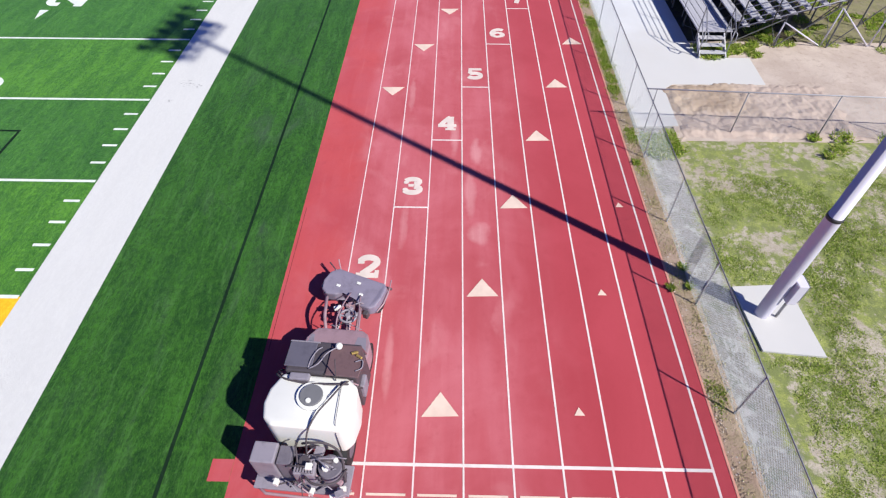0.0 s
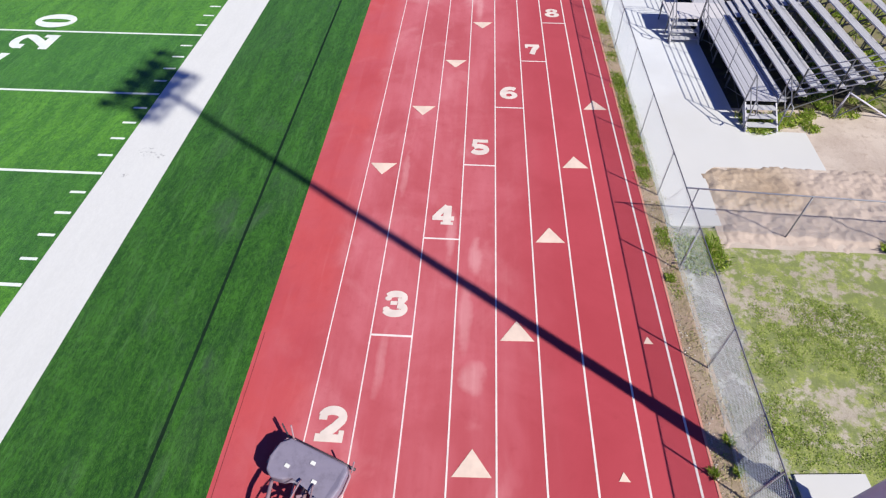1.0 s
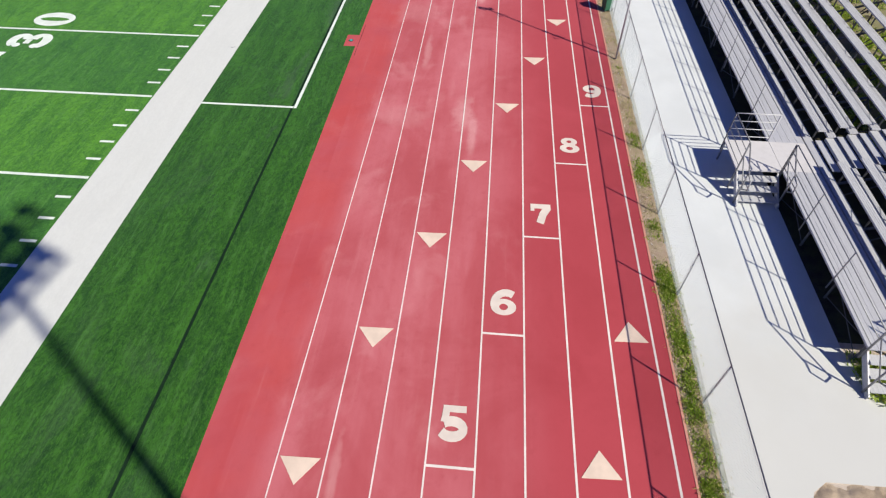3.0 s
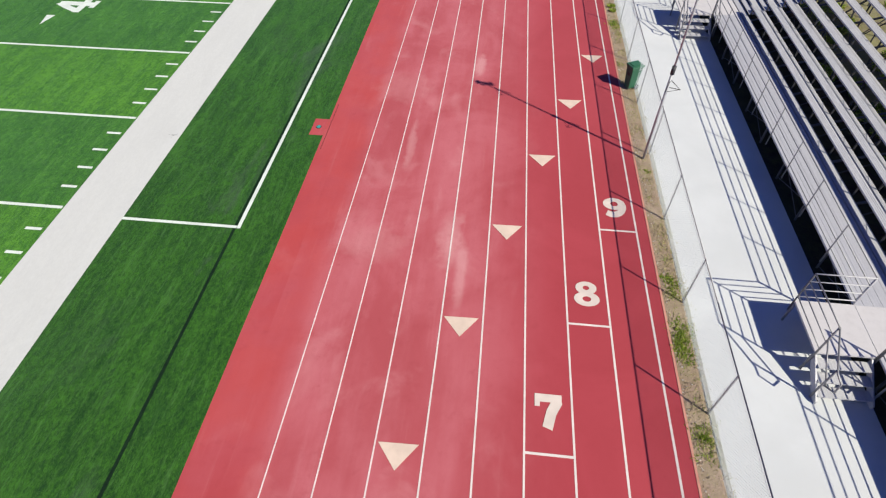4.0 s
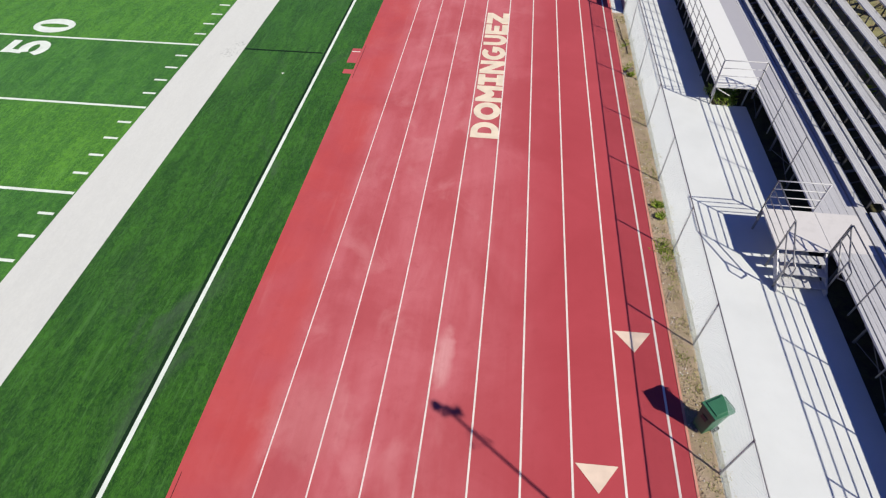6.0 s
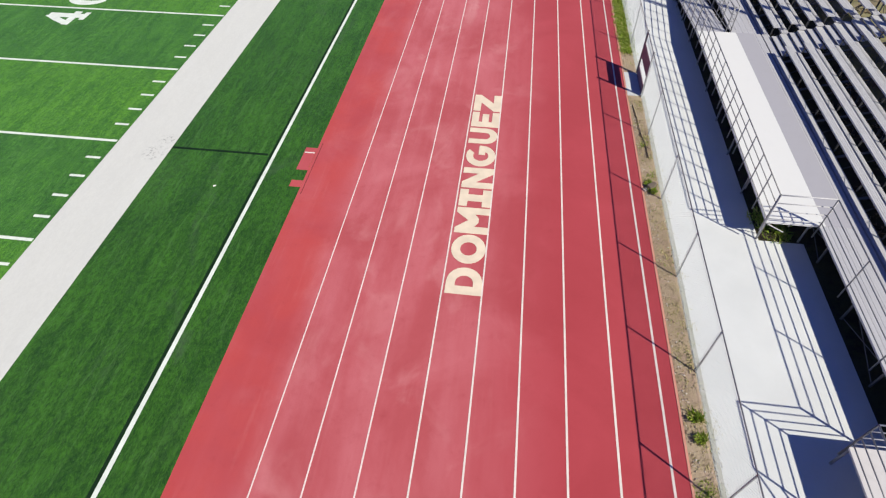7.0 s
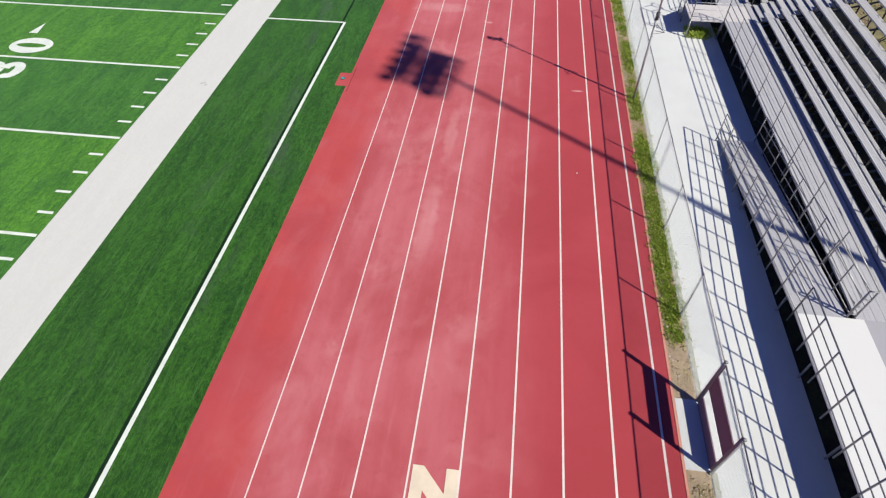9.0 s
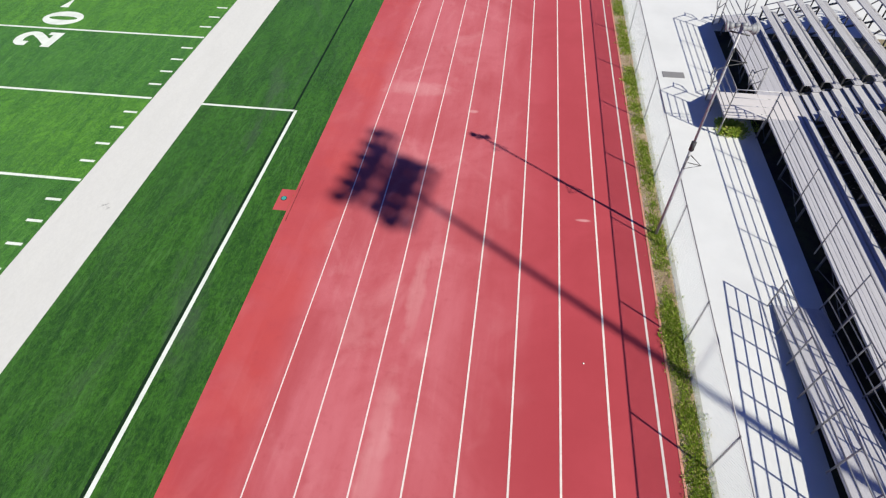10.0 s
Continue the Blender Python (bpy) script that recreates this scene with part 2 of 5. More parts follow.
def plain_material(name, colour, rough=0.6, metal=0.0, spot=0.3, scale=8.0, dark=0.55):
    n = Nodes(name, rough, metal, 0.4)
    col = n.mix(n.ramp(n.noise(scale, 5.0, 0.7), 0.45, 0.75, 0.0, spot), colour, tuple(c * dark for c in colour))
    col = n.mix(n.ramp(n.noise(scale * 12, 2.0), 0.5, 0.8, 0.0, spot * 0.5), col, tuple(min(1, c * 1.25) for c in colour))
    return n.done(col, n.noise(scale * 20, 2.0), 0.001, 0.3)


def leaf_material(name, a, b, c, thin=0.0):
    n = Nodes(name, 0.65, spec=0.25)
    col = n.mix(n.ramp(n.island, 0.75, 0.9), n.mix(n.island, a, b), c)
    if thin:                                             # light shines through thin blades
        glow = n.t.nodes.new("ShaderNodeBsdfTranslucent")
        both = n.t.nodes.new("ShaderNodeMixShader")
        both.inputs["Fac"].default_value = thin
        n.t.links.new(col, glow.inputs["Color"])
        n.t.links.new(n.b.outputs["BSDF"], both.inputs[1])
        n.t.links.new(glow.outputs["BSDF"], both.inputs[2])
        n.t.links.new(both.outputs["Shader"], n.t.nodes["Material Output"].inputs["Surface"])
    return n.done(col)


M_TRACK = track_material()
M_TURF = turf_material("sideline_turf", (0.005, 0.036, 0.0035), (0.038, 0.134, 0.0115), haze=True)
M_FIELD = turf_material("field_turf", (0.012, 0.066, 0.009), (0.060, 0.192, 0.022), band=True, rich=1.3)
M_YELLOW = turf_material("yellow_turf", (0.75, 0.42, 0.01), (0.95, 0.60, 0.03), rich=0.0)
M_BORDER = turf_material("white_turf", (0.60, 0.60, 0.585), (0.65, 0.65, 0.632), rich=0.0,
                         smudges=((-9.7, 10.3, 0.35, 0.3), (-9.2, 10.1, 0.25, 0.2), (-9.15, 45.3, 0.5, 0.5), (-9.0, 46.0, 0.4, 0.3), (-9.9, 9.1, 0.16, 0.12), (-8.95, 26.6, 0.3, 0.2), (-9.3, 63.0, 0.3, 0.2)))
M_SEAM = turf_material("dark_turf_seam", (0.003, 0.014, 0.005), (0.008, 0.030, 0.010), rich=0.0)
M_CUT = plain_material("dark_cut_joint", (0.06, 0.012, 0.012), 0.9)
M_WHITE = paint_material("white_line_paint", (0.77, 0.69, 0.66), (0.6, 0.25, 0.26), 0.5)
M_WORNWHITE = paint_material("worn_line_paint", (0.80, 0.66, 0.65), (0.6, 0.25, 0.26), 0.8)
M_CREAM = paint_material("cream_track_paint", (0.77, 0.65, 0.52), (0.6, 0.25, 0.2), 0.5)
M_PEACH = paint_material("peach_track_paint", (0.75, 0.59, 0.49), (0.6, 0.25, 0.2), 0.6)
M_NUMBER = paint_material("pale_number_paint", (0.72, 0.62, 0.56), (0.5, 0.22, 0.22), 0.8)
M_FIELDWHITE = paint_material("white_turf_paint", (0.74, 0.79, 0.74), (0.2, 0.4, 0.2), 0.4)
M_CONCRETE = concrete_material()
M_DIRT = dirt_material("pinkish_dirt", (0.50, 0.41, 0.35), (0.61, 0.52, 0.45), (0.40, 0.32, 0.265))
M_SAND = dirt_material("sandy_fill", (0.41, 0.31, 0.225), (0.52, 0.415, 0.32), (0.27, 0.195, 0.135), pale=11.2)
M_STRIP = dirt_material("verge_soil", (0.41, 0.30, 0.225), (0.53, 0.405, 0.315), (0.28, 0.20, 0.145), grass=0.16)
M_LAWN = dirt_material("patchy_lawn", (0.42, 0.36, 0.29), (0.53, 0.47, 0.39), (0.27, 0.235, 0.16), grass=0.92, spill=True)
# near-black: the shade under the stand is put into this soil's colour
M_UNDER = dirt_material("shade_dark_soil", (0.05, 0.042, 0.033), (0.075, 0.06, 0.045), (0.03, 0.025, 0.02), grass=0.12)
M_GRAVEL = dirt_material("grey_gravel", (0.40, 0.38, 0.36), (0.52, 0.50, 0.47), (0.26, 0.24, 0.21), grass=0.25)
# lit counterpart of M_UNDER: same soil without the shade in its colour
M_BACKSOIL = dirt_material("unshaded_soil", (0.22, 0.18, 0.13), (0.30, 0.25, 0.19), (0.12, 0.10, 0.07), grass=0.35)
M_ALU = metal_material("weathered_aluminium", (0.56, 0.555, 0.58), 0.6, 0.45, 0.12)
M_DECK = metal_material("deck_aluminium", (0.49, 0.485, 0.53), 0.6, 0.3, 0.12)
M_PLATE = plain_material("sand_coated_plate", (0.66, 0.66, 0.675), 0.8, 0.0, 0.10, 3.0, 0.8)
M_WORNPLATE = plain_material("trodden_plate", (0.56, 0.535, 0.55), 0.8, 0.0, 0.35, 5.0, 0.75)
M_WIRE = plain_material("zinc_wire", (0.50, 0.55, 0.58), 0.5, 0.0, 0.1)
M_GALV = metal_material("galvanised_steel", (0.30, 0.30, 0.315), 0.5, 0.2, 0.5)
# frame steel coloured dark to stand for the deep shade beneath the seats
M_FRAME = plain_material("shade_dark_frame_steel", (0.13, 0.13, 0.135), 0.6, 0.3)
M_DARKSTEEL = plain_material("dark_steel", (0.07, 0.07, 0.075), 0.6, 0.4)
M_POLE = plain_material("pale_painted_steel", (0.60, 0.58, 0.66), 0.5, 0.0, 0.12, 2.0, 0.8)
M_LAMP = plain_material("lamp_housing_grey", (0.35, 0.35, 0.36), 0.5, 0.5)
M_LEAF = leaf_material("weed_leaves", (0.20, 0.32, 0.035), (0.46, 0.56, 0.09), (0.62, 0.58, 0.22), 0.4)
M_EDGING = plain_material("terracotta_edging", (0.66, 0.30, 0.23), 0.8, 0.0, 0.5, 3.0, 0.7)
M_DRY = leaf_material("dry_grass", (0.38, 0.33, 0.14), (0.56, 0.48, 0.26), (0.28, 0.36, 0.08))


# ---- mesh helpers ----
def box(bm, x0, x1, y0, y1, z0, z1, m=None):
    vs = [bm.verts.new((x, y, z)) for z in (z0, z1) for y in (y0, y1) for x in (x0, x1)]
    for f in ((0, 2, 3, 1), (4, 5, 7, 6), (0, 1, 5, 4), (2, 6, 7, 3), (0, 4, 6, 2), (1, 3, 7, 5)):
        bm.faces.new([vs[i] for i in f])
    if m is not None:
        bmesh.ops.transform(bm, matrix=m, verts=vs)
    return vs


def bevelled(bm, width, segments=2):
    bmesh.ops.bevel(bm, geom=list(bm.edges), offset=width, segments=segments, affect="EDGES", profile=0.6)
    return bm


def tube(bm, p, q, r, n=8, r2=None, caps=True):
    p, q = Vector(p), Vector(q)
    d = (q - p).normalized()
    u = d.orthogonal().normalized()
    v = d.cross(u)
    rings = []
    for c, rad in ((p, r), (q, r if r2 is None else r2)):
        rings.append([bm.verts.new(c + (u * math.cos(2 * math.pi * i / n) + v * math.sin(2 * math.pi * i / n)) * rad) for i in range(n)])
    for i in range(n):
        f = bm.faces.new((rings[0][i], rings[0][(i + 1) % n], rings[1][(i + 1) % n], rings[1][i]))
        f.smooth = n > 6
    if caps:
        bm.faces.new(rings[0][::-1])
        bm.faces.new(rings[1])


def pipe(bm, points, r, n=8):
    """A bent tube through points, with shared rings at the bends."""
    pts = [Vector(p) for p in points]
    rings = []
    u = None
    for i, p in enumerate(pts):
        d = (pts[min(i + 1, len(pts) - 1)] - pts[max(i - 1, 0)]).normalized()
        u = (d.orthogonal() if u is None else u - d * u.dot(d)).normalized()
        v = d.cross(u)
        rings.append([bm.verts.new(p + (u * math.cos(2 * math.pi * k / n) + v * math.sin(2 * math.pi * k / n)) * r) for k in range(n)])
    for a, b in zip(rings, rings[1:]):
        for k in range(n):
            bm.faces.new((a[k], a[(k + 1) % n], b[(k + 1) % n], b[k])).smooth = True
    bm.faces.new(rings[0][::-1])
    bm.faces.new(rings[-1])


def curve_points(points, steps=6):
    """Smooth points along a line of knots."""
    p = [Vector(q) for q in points]
    p = [p[0] * 2 - p[1]] + p + [p[-1] * 2 - p[-2]]
    out = []
    for i in range(1, len(p) - 2):
        for k in range(steps):
            t = k / steps
            a, b, c, d = p[i - 1], p[i], p[i + 1], p[i + 2]
            out.append(0.5 * ((2 * b) + (c - a) * t + (2 * a - 5 * b + 4 * c - d) * t * t + (3 * b - a - 3 * c + d) * t ** 3))
    return out + [p[-2]]


def prism(bm, outline, z0, z1):
    """An upright slab over an outline of (x, y), counter-clockwise."""
    lo = [bm.verts.new((x, y, z0)) for x, y in outline]
    hi = [bm.verts.new((x, y, z1)) for x, y in outline]
    k = len(outline)
    bm.faces.new(hi)
    bm.faces.new(lo[::-1])
    for i in range(k):
        bm.faces.new((lo[i], lo[(i + 1) % k], hi[(i + 1) % k], hi[i]))


def mesh_of(name, bm, material):
    me = bpy.data.meshes.new(name)
    bmesh.ops.recalc_face_normals(bm, faces=list(bm.faces))
    bm.to_mesh(me)
    bm.free()
    me.materials.append(material)
    return me


def part(name, bm, material, parent=None, label=""):
    ob = new(name, mesh_of(name, bm, material))
    ob.parent = parent
    return tagged(ob, label)


def piece(name, me, at, parent, rz=0.0):
    ob = new(name, me)
    ob.parent = parent
    ob.location = at
    ob.rotation_euler = (0, 0, rz)
    return ob


def thing(name, label, category, group="", kind="", at=(0, 0, 0), rz=0.0):
    ob = new(name)
    ob.empty_display_size = 0.2
    ob.location = at
    ob.rotation_euler = (0, 0, rz)
    return tagged(ob, label, category, group, kind)


def slab(name, outline, z0, z1, material, label, category):
    bm = bmesh.new()
    prism(bm, outline, z0, z1)
    return tagged(part(name, bm, material), label, category, kind="structure")


def rect(x0, x1, y0, y1):
    return [(x0, y0), (x1, y0), (x1, y1), (x0, y1)]


def rough_sheet(name, x0, x1, y0, y1, step, z, amp, material, label, category, seed=0.0, freq=1.0, dip=0.0):
    """An uneven sheet of ground, whose rim may dip under its neighbours."""
    nx, ny = max(2, round((x1 - x0) / step)), max(2, round((y1 - y0) / step))
    verts, faces = [], []
    for j in range(ny + 1):
        for i in range(nx + 1):
            x, y = x0 + (x1 - x0) * i / nx, y0 + (y1 - y0) * j / ny
            h = noise.noise((x * freq, y * freq, seed)) + 0.5 * noise.noise((x * 3 * freq, y * 3 * freq, seed + 7))
            edge = min(1.0, 4 * min(i, nx - i) / nx, 4 * min(j, ny - j) / ny)
            rim = min(x - x0, x1 - x, y - y0, y1 - y)
            verts.append((x, y, z + amp * h * (edge if not dip else 1.0) + (min(rim, 0.55) / 0.55 - 0.5) * 2 * dip))
    for j in range(ny):
        for i in range(nx):
            a = j * (nx + 1) + i
            faces.append((a, a + 1, a + nx + 2, a + nx + 1))
    me = bpy.data.meshes.new(name)
    me.from_pydata(verts, [], faces)
    for poly in me.polygons:
        poly.use_smooth = True
    me.materials.append(material)
    return tagged(new(name, me), label, category, kind="structure")


# ---- the ground ----
Y0, Y1 = -30.0, 130.0           # the length of track and turf that is built
EDGE = -3.84                    # turf meets track
TRACK_R = 6.53                  # outer edge of the track
LINES = tuple(-2.13 + 1.042 * k for k in range(9))   # lane lines
YD = 0.9144

ground = slab("ground", rect(-900, 900, -900, 900), -0.40, -0.12, M_LAWN, "dry patchy grass and soil round the sports ground", "ground")
track = slab("track", rect(EDGE, TRACK_R, Y0, Y1), -0.11, 0.0, M_TRACK, "red rubber running track with dusty worn inner lanes", "running track")
sideline = slab("turf_sideline", rect(-8.68, EDGE, Y0, Y1), -0.11, 0.004, M_TURF, "dark green artificial turf beside the track", "artificial turf")
border = slab("turf_border", rect(-10.65, -8.68, Y0, Y1), -0.11, 0.006, M_BORDER, "broad white sideline border of the football field", "field border")
field = slab("turf_field", rect(-60, -10.65, 0.0, Y1), -0.11, 0.004, M_FIELD, "green football turf in alternating light and dark bands", "football field")
endzone = slab("turf_end_zone", rect(-60, -10.65, Y0, 0.0), -0.11, 0.004, M_YELLOW, "bright yellow end zone turf", "end zone")

CONCRETE = [(7.15, 7.85), (8.70, 7.95), (8.76, 10.12), (8.88, 10.42), (9.2, 10.65), (12.78, 10.68), (12.86, 12.68), (10.95, 12.72), (10.70, 13.9),
            (10.70, 43.6), (9.52, 43.6), (9.52, 61.2), (10.70, 61.2), (10.70, 76.4), (26.0, 76.4), (26.0, Y1), (7.19, Y1), (7.21, 45.0)]
apron = slab("concrete_apron", CONCRETE, -0.11, -0.012, M_CONCRETE, "pale sunlit concrete walkway in front of the grandstand", "concrete walkway")
# near-black sheet that paints in the shade below deck, platform and rows
under = rough_sheet("shade_dark_soil", 9.50, 26.0, 14.1, 76.4, 0.5, -0.055, 0.03, M_UNDER, "weedy soil under the grandstand, coloured near black for the shade there", "soil", 3.0)
# sunlit tone laid over the shade-coloured sheet where light gets between rows
behind = rough_sheet("soil_behind_stand", 15.4, 26.0, 14.1, 76.4, 0.4, -0.02, 0.03, M_BACKSOIL, "littered soil under the upper rows, coloured as sunlit", "soil", 9.0)
dirt = rough_sheet("dirt_patch", 8.50, 26.0, 7.1, 14.1, 0.25, -0.035, 0.018, M_DIRT, "bare pinkish dirt at the end of the grandstand", "dirt", 5.0)
sand = rough_sheet("sandy_fill", 8.45, 15.2, 7.0, 10.95, 0.05, -0.035, 0.068, M_SAND, "rough brown sandy fill beside the concrete", "dirt", 6.0, 2.3, 0.06)
lawn = rough_sheet("lawn", 7.10, 30.0, -30.0, 7.85, 0.3, -0.045, 0.05, M_LAWN, "patchy dry lawn with bare soil", "lawn", 8.0)
verge = rough_sheet("verge", TRACK_R, 7.20, -30.0, 130.0, 0.16, -0.02, 0.03, M_STRIP, "strip of dry soil between track and fence", "verge", 11.0, 1.5)
gate_pad = slab("gate_pad", rect(6.585, 7.36, 50.50, 52.07), -0.1, 0.014, M_CONCRETE, "small concrete pad in the gateway", "concrete pad")
pole_pad = slab("pole_pad", [(8.30, -1.25), (9.78, -1.39), (9.68, 0.82), (8.20, 0.72)], -0.15, 0.012, M_CONCRETE, "white concrete pad round the light pole", "concrete pad")
track_curb = slab("track_edge", rect(TRACK_R, TRACK_R + 0.05, Y0, Y1), -0.1, 0.012, M_EDGING, "thin terracotta edging strip along the track", "edging")
lip = slab("gravel_lip", rect(7.10, 7.20, 7.8, Y1), -0.1, -0.004, M_GRAVEL, "narrow grey gravel lip between fence and concrete", "gravel")


# ---- painted marks ----
def mark(name, outline, z, material, parent, label="", height=0.003):
    bm = bmesh.new()
    prism(bm, outline, z, z + height)
    return part(name, bm, material, parent, label)


for k, x in enumerate(LINES):
    half = 0.015 + 0.0013 * k
    mark("lane_line", rect(x - half, x + half, Y0, Y1), 0.0015, M_WORNWHITE if k < 3 else M_WHITE, track)
mark("finish_line", rect(-2.13, 6.22, -4.19, -4.12), 0.0055, M_WHITE, track, "white finish line across the lanes")
for a, b in zip(LINES, LINES[1:]):
    mark("start_dash", rect(a + 0.10, b - 0.14, -4.79, -4.74), 0.0055, M_PEACH, track)

DASH = 0.25                     # start line of lane 2; each lane further out starts 3.335 m later
for k, (a, b) in enumerate(zip(LINES, LINES[1:])):
    y = DASH + 3.335 * k
    mark("start_line", rect(a, b, y - 0.028, y + 0.028), 0.0055, M_WHITE, track)
    c = (a + b) / 2
    up = -3.10 + 3.345 * (k - 2)
    if k > 1:
        mark("zone_triangle", [(c - 0.42, up), (c + 0.42, up + 0.03), (c, up + 0.61)], 0.0055, M_PEACH, track)
    down = 10.18 + 3.325 * k
    mark("zone_triangle", [(c - 0.46, down), (c - 0.02, down - 0.56), (c + 0.41, down + 0.02)], 0.0055, M_PEACH, track)
for k, (x, y) in enumerate(((3.60, -3.00), (4.68, 0.36), (5.78, 3.72))):
    mark("small_triangle", [(x - 0.12, y), (x + 0.12, y), (x, y + 0.2)], 0.0055, M_PEACH, track)


def arc(cx, cy, rx, ry, a0, a1, n=14):
    return [(cx + rx * math.cos(radians(a0 + (a1 - a0) * i / n)), cy + ry * math.sin(radians(a0 + (a1 - a0) * i / n))) for i in range(n + 1)]


def filled(name, loops, material, z=0.0):
    """A flat filled shape from closed outlines; inner outlines are holes."""
    cu = bpy.data.curves.new(name, "CURVE")
    cu.dimensions, cu.fill_mode, cu.extrude = "2D", "BOTH", 0.0015
    for loop in loops:
        sp = cu.splines.new("POLY")
        sp.points.add(len(loop) - 1)
        for p, (u, v) in zip(sp.points, loop):
            p.co = (u, v, 0, 1)
        sp.use_cyclic_u = True
    ob = bpy.data.objects.new(name, cu)
    me = bpy.data.meshes.new_from_object(ob)
    bpy.data.objects.remove(ob)
    for v in me.vertices:
        v.co.z += z
    me.materials.clear()
    me.materials.append(material)
    return me


def stroke(points, w):
    """The outline of a broad pen stroke."""
    left, right = [], []
    for i, (x, y) in enumerate(points):
        (xa, ya), (xb, yb) = points[max(0, i - 1)], points[min(len(points) - 1, i + 1)]
        d = math.hypot(xb - xa, yb - ya) or 1.0
        nx, ny = -(yb - ya) / d * w / 2, (xb - xa) / d * w / 2
        left.append((x + nx, y + ny))
        right.append((x - nx, y - ny))
    return [left + right[::-1]]


def bar(x0, x1, y0, y1):
    return [[(x0, y0), (x1, y0), (x1, y1), (x0, y1)]]


def ring(cx, cy, rx, ry, w, h):
    return [arc(cx, cy, rx, ry, 0, 345, 24), arc(cx, cy, rx - w, ry - h, 0, -345, 24)]


def digit_shapes(ch, s=1.0):
    """Bold slab figures in a unit square, as groups of outlines."""
    if ch == "0":
        return [ring(0.5, 0.5, 0.5, 0.5, 0.36 * s, 0.14 * s)]
    if ch == "1":
        return [bar(0.36, 0.66, 0.0, 1.0), bar(0.15, 0.87, 0.0, 0.16), bar(0.18, 0.40, 0.78, 0.94)]
    if ch == "2":
        return [stroke(arc(0.5, 0.70, 0.37, 0.21, 172, -20), 0.22 * s), stroke([(0.87, 0.66), (0.62, 0.42), (0.26, 0.14)], 0.24 * s), bar(0.02, 0.98, 0.0, 0.22), bar(0.80, 0.98, 0.20, 0.34), bar(0.04, 0.32, 0.62, 0.76)]
    if ch == "3":
        return [stroke(arc(0.48, 0.74, 0.34, 0.155, 165, -75), 0.22 * s), stroke(arc(0.48, 0.29, 0.38, 0.18, 75, -165), 0.23 * s), bar(0.28, 0.56, 0.45, 0.60),
                [arc(0.17, 0.70, 0.13, 0.09, 0, 345)], [arc(0.15, 0.27, 0.14, 0.10, 0, 345)]]
    if ch == "4":
        return [bar(0.68 - 0.15 * s, 0.68 + 0.15 * s, 0.12, 1.0), bar(0.0, 1.0, 0.33 - 0.09 * s, 0.33 + 0.09 * s), stroke([(0.66, 0.98), (0.36, 0.66), (0.12, 0.34)], 0.22 * s), bar(0.40, 0.96, 0.0, 0.13)]
    if ch == "5":
        return [bar(0.12, 0.92, 0.80, 1.0), stroke([(0.24, 0.90), (0.22, 0.70), (0.19, 0.50)], 0.20 * s), stroke(arc(0.46, 0.32, 0.39, 0.22, 135, -155), 0.24 * s)]
    if ch == "6":
        return [ring(0.5, 0.32, 0.5, 0.32, 0.27 * s, 0.16 * s), stroke(arc(0.60, 0.42, 0.48, 0.47, 190, 55), 0.24 * s)]
    if ch == "7":
        return [bar(0.04, 0.96, 0.76, 1.0), bar(0.04, 0.22, 0.62, 0.78), stroke([(0.84, 0.84), (0.60, 0.46), (0.46, 0.0)], 0.28 * s)]
    if ch == "8":
        return [ring(0.5, 0.74, 0.42, 0.26, 0.24 * s, 0.14 * s), ring(0.5, 0.29, 0.5, 0.29, 0.27 * s, 0.15 * s)]
    return [ring(0.5, 0.68, 0.5, 0.32, 0.27 * s, 0.16 * s), stroke(arc(0.40, 0.58, 0.48, 0.47, 10, -125), 0.24 * s)]


def digit_mesh(text, material, s=1.0):
    """One mesh from the groups, each a hair above the last."""
    bm = bmesh.new()
    for k, group in enumerate(digit_shapes(text, s)):
        me = filled("figure", group, material, 0.0006 * k)
        bm.from_mesh(me)
        bpy.data.meshes.remove(me)
    bmesh.ops.translate(bm, verts=list(bm.verts), vec=(-0.5, -0.5, 0))
    return mesh_of("figure", bm, material)


def digit(text, x, y, z, w, h, rz, material, parent, name="number", s=1.0):
    ob = new(name, digit_mesh(text, material, s))
    ob.parent = parent
    ob.location = (x, y, z)
    ob.scale = (w, h, 1)
    ob.rotation_euler = (0, 0, rz)
    return ob


for k, (a, b) in enumerate(zip(LINES, LINES[1:])):
    digit(str(k + 2), (a + b) / 2 + 0.0, DASH + 3.335 * k + 0.97, 0.007, 0.65, 0.80, 0, M_NUMBER, track, "lane_number", 1.22)


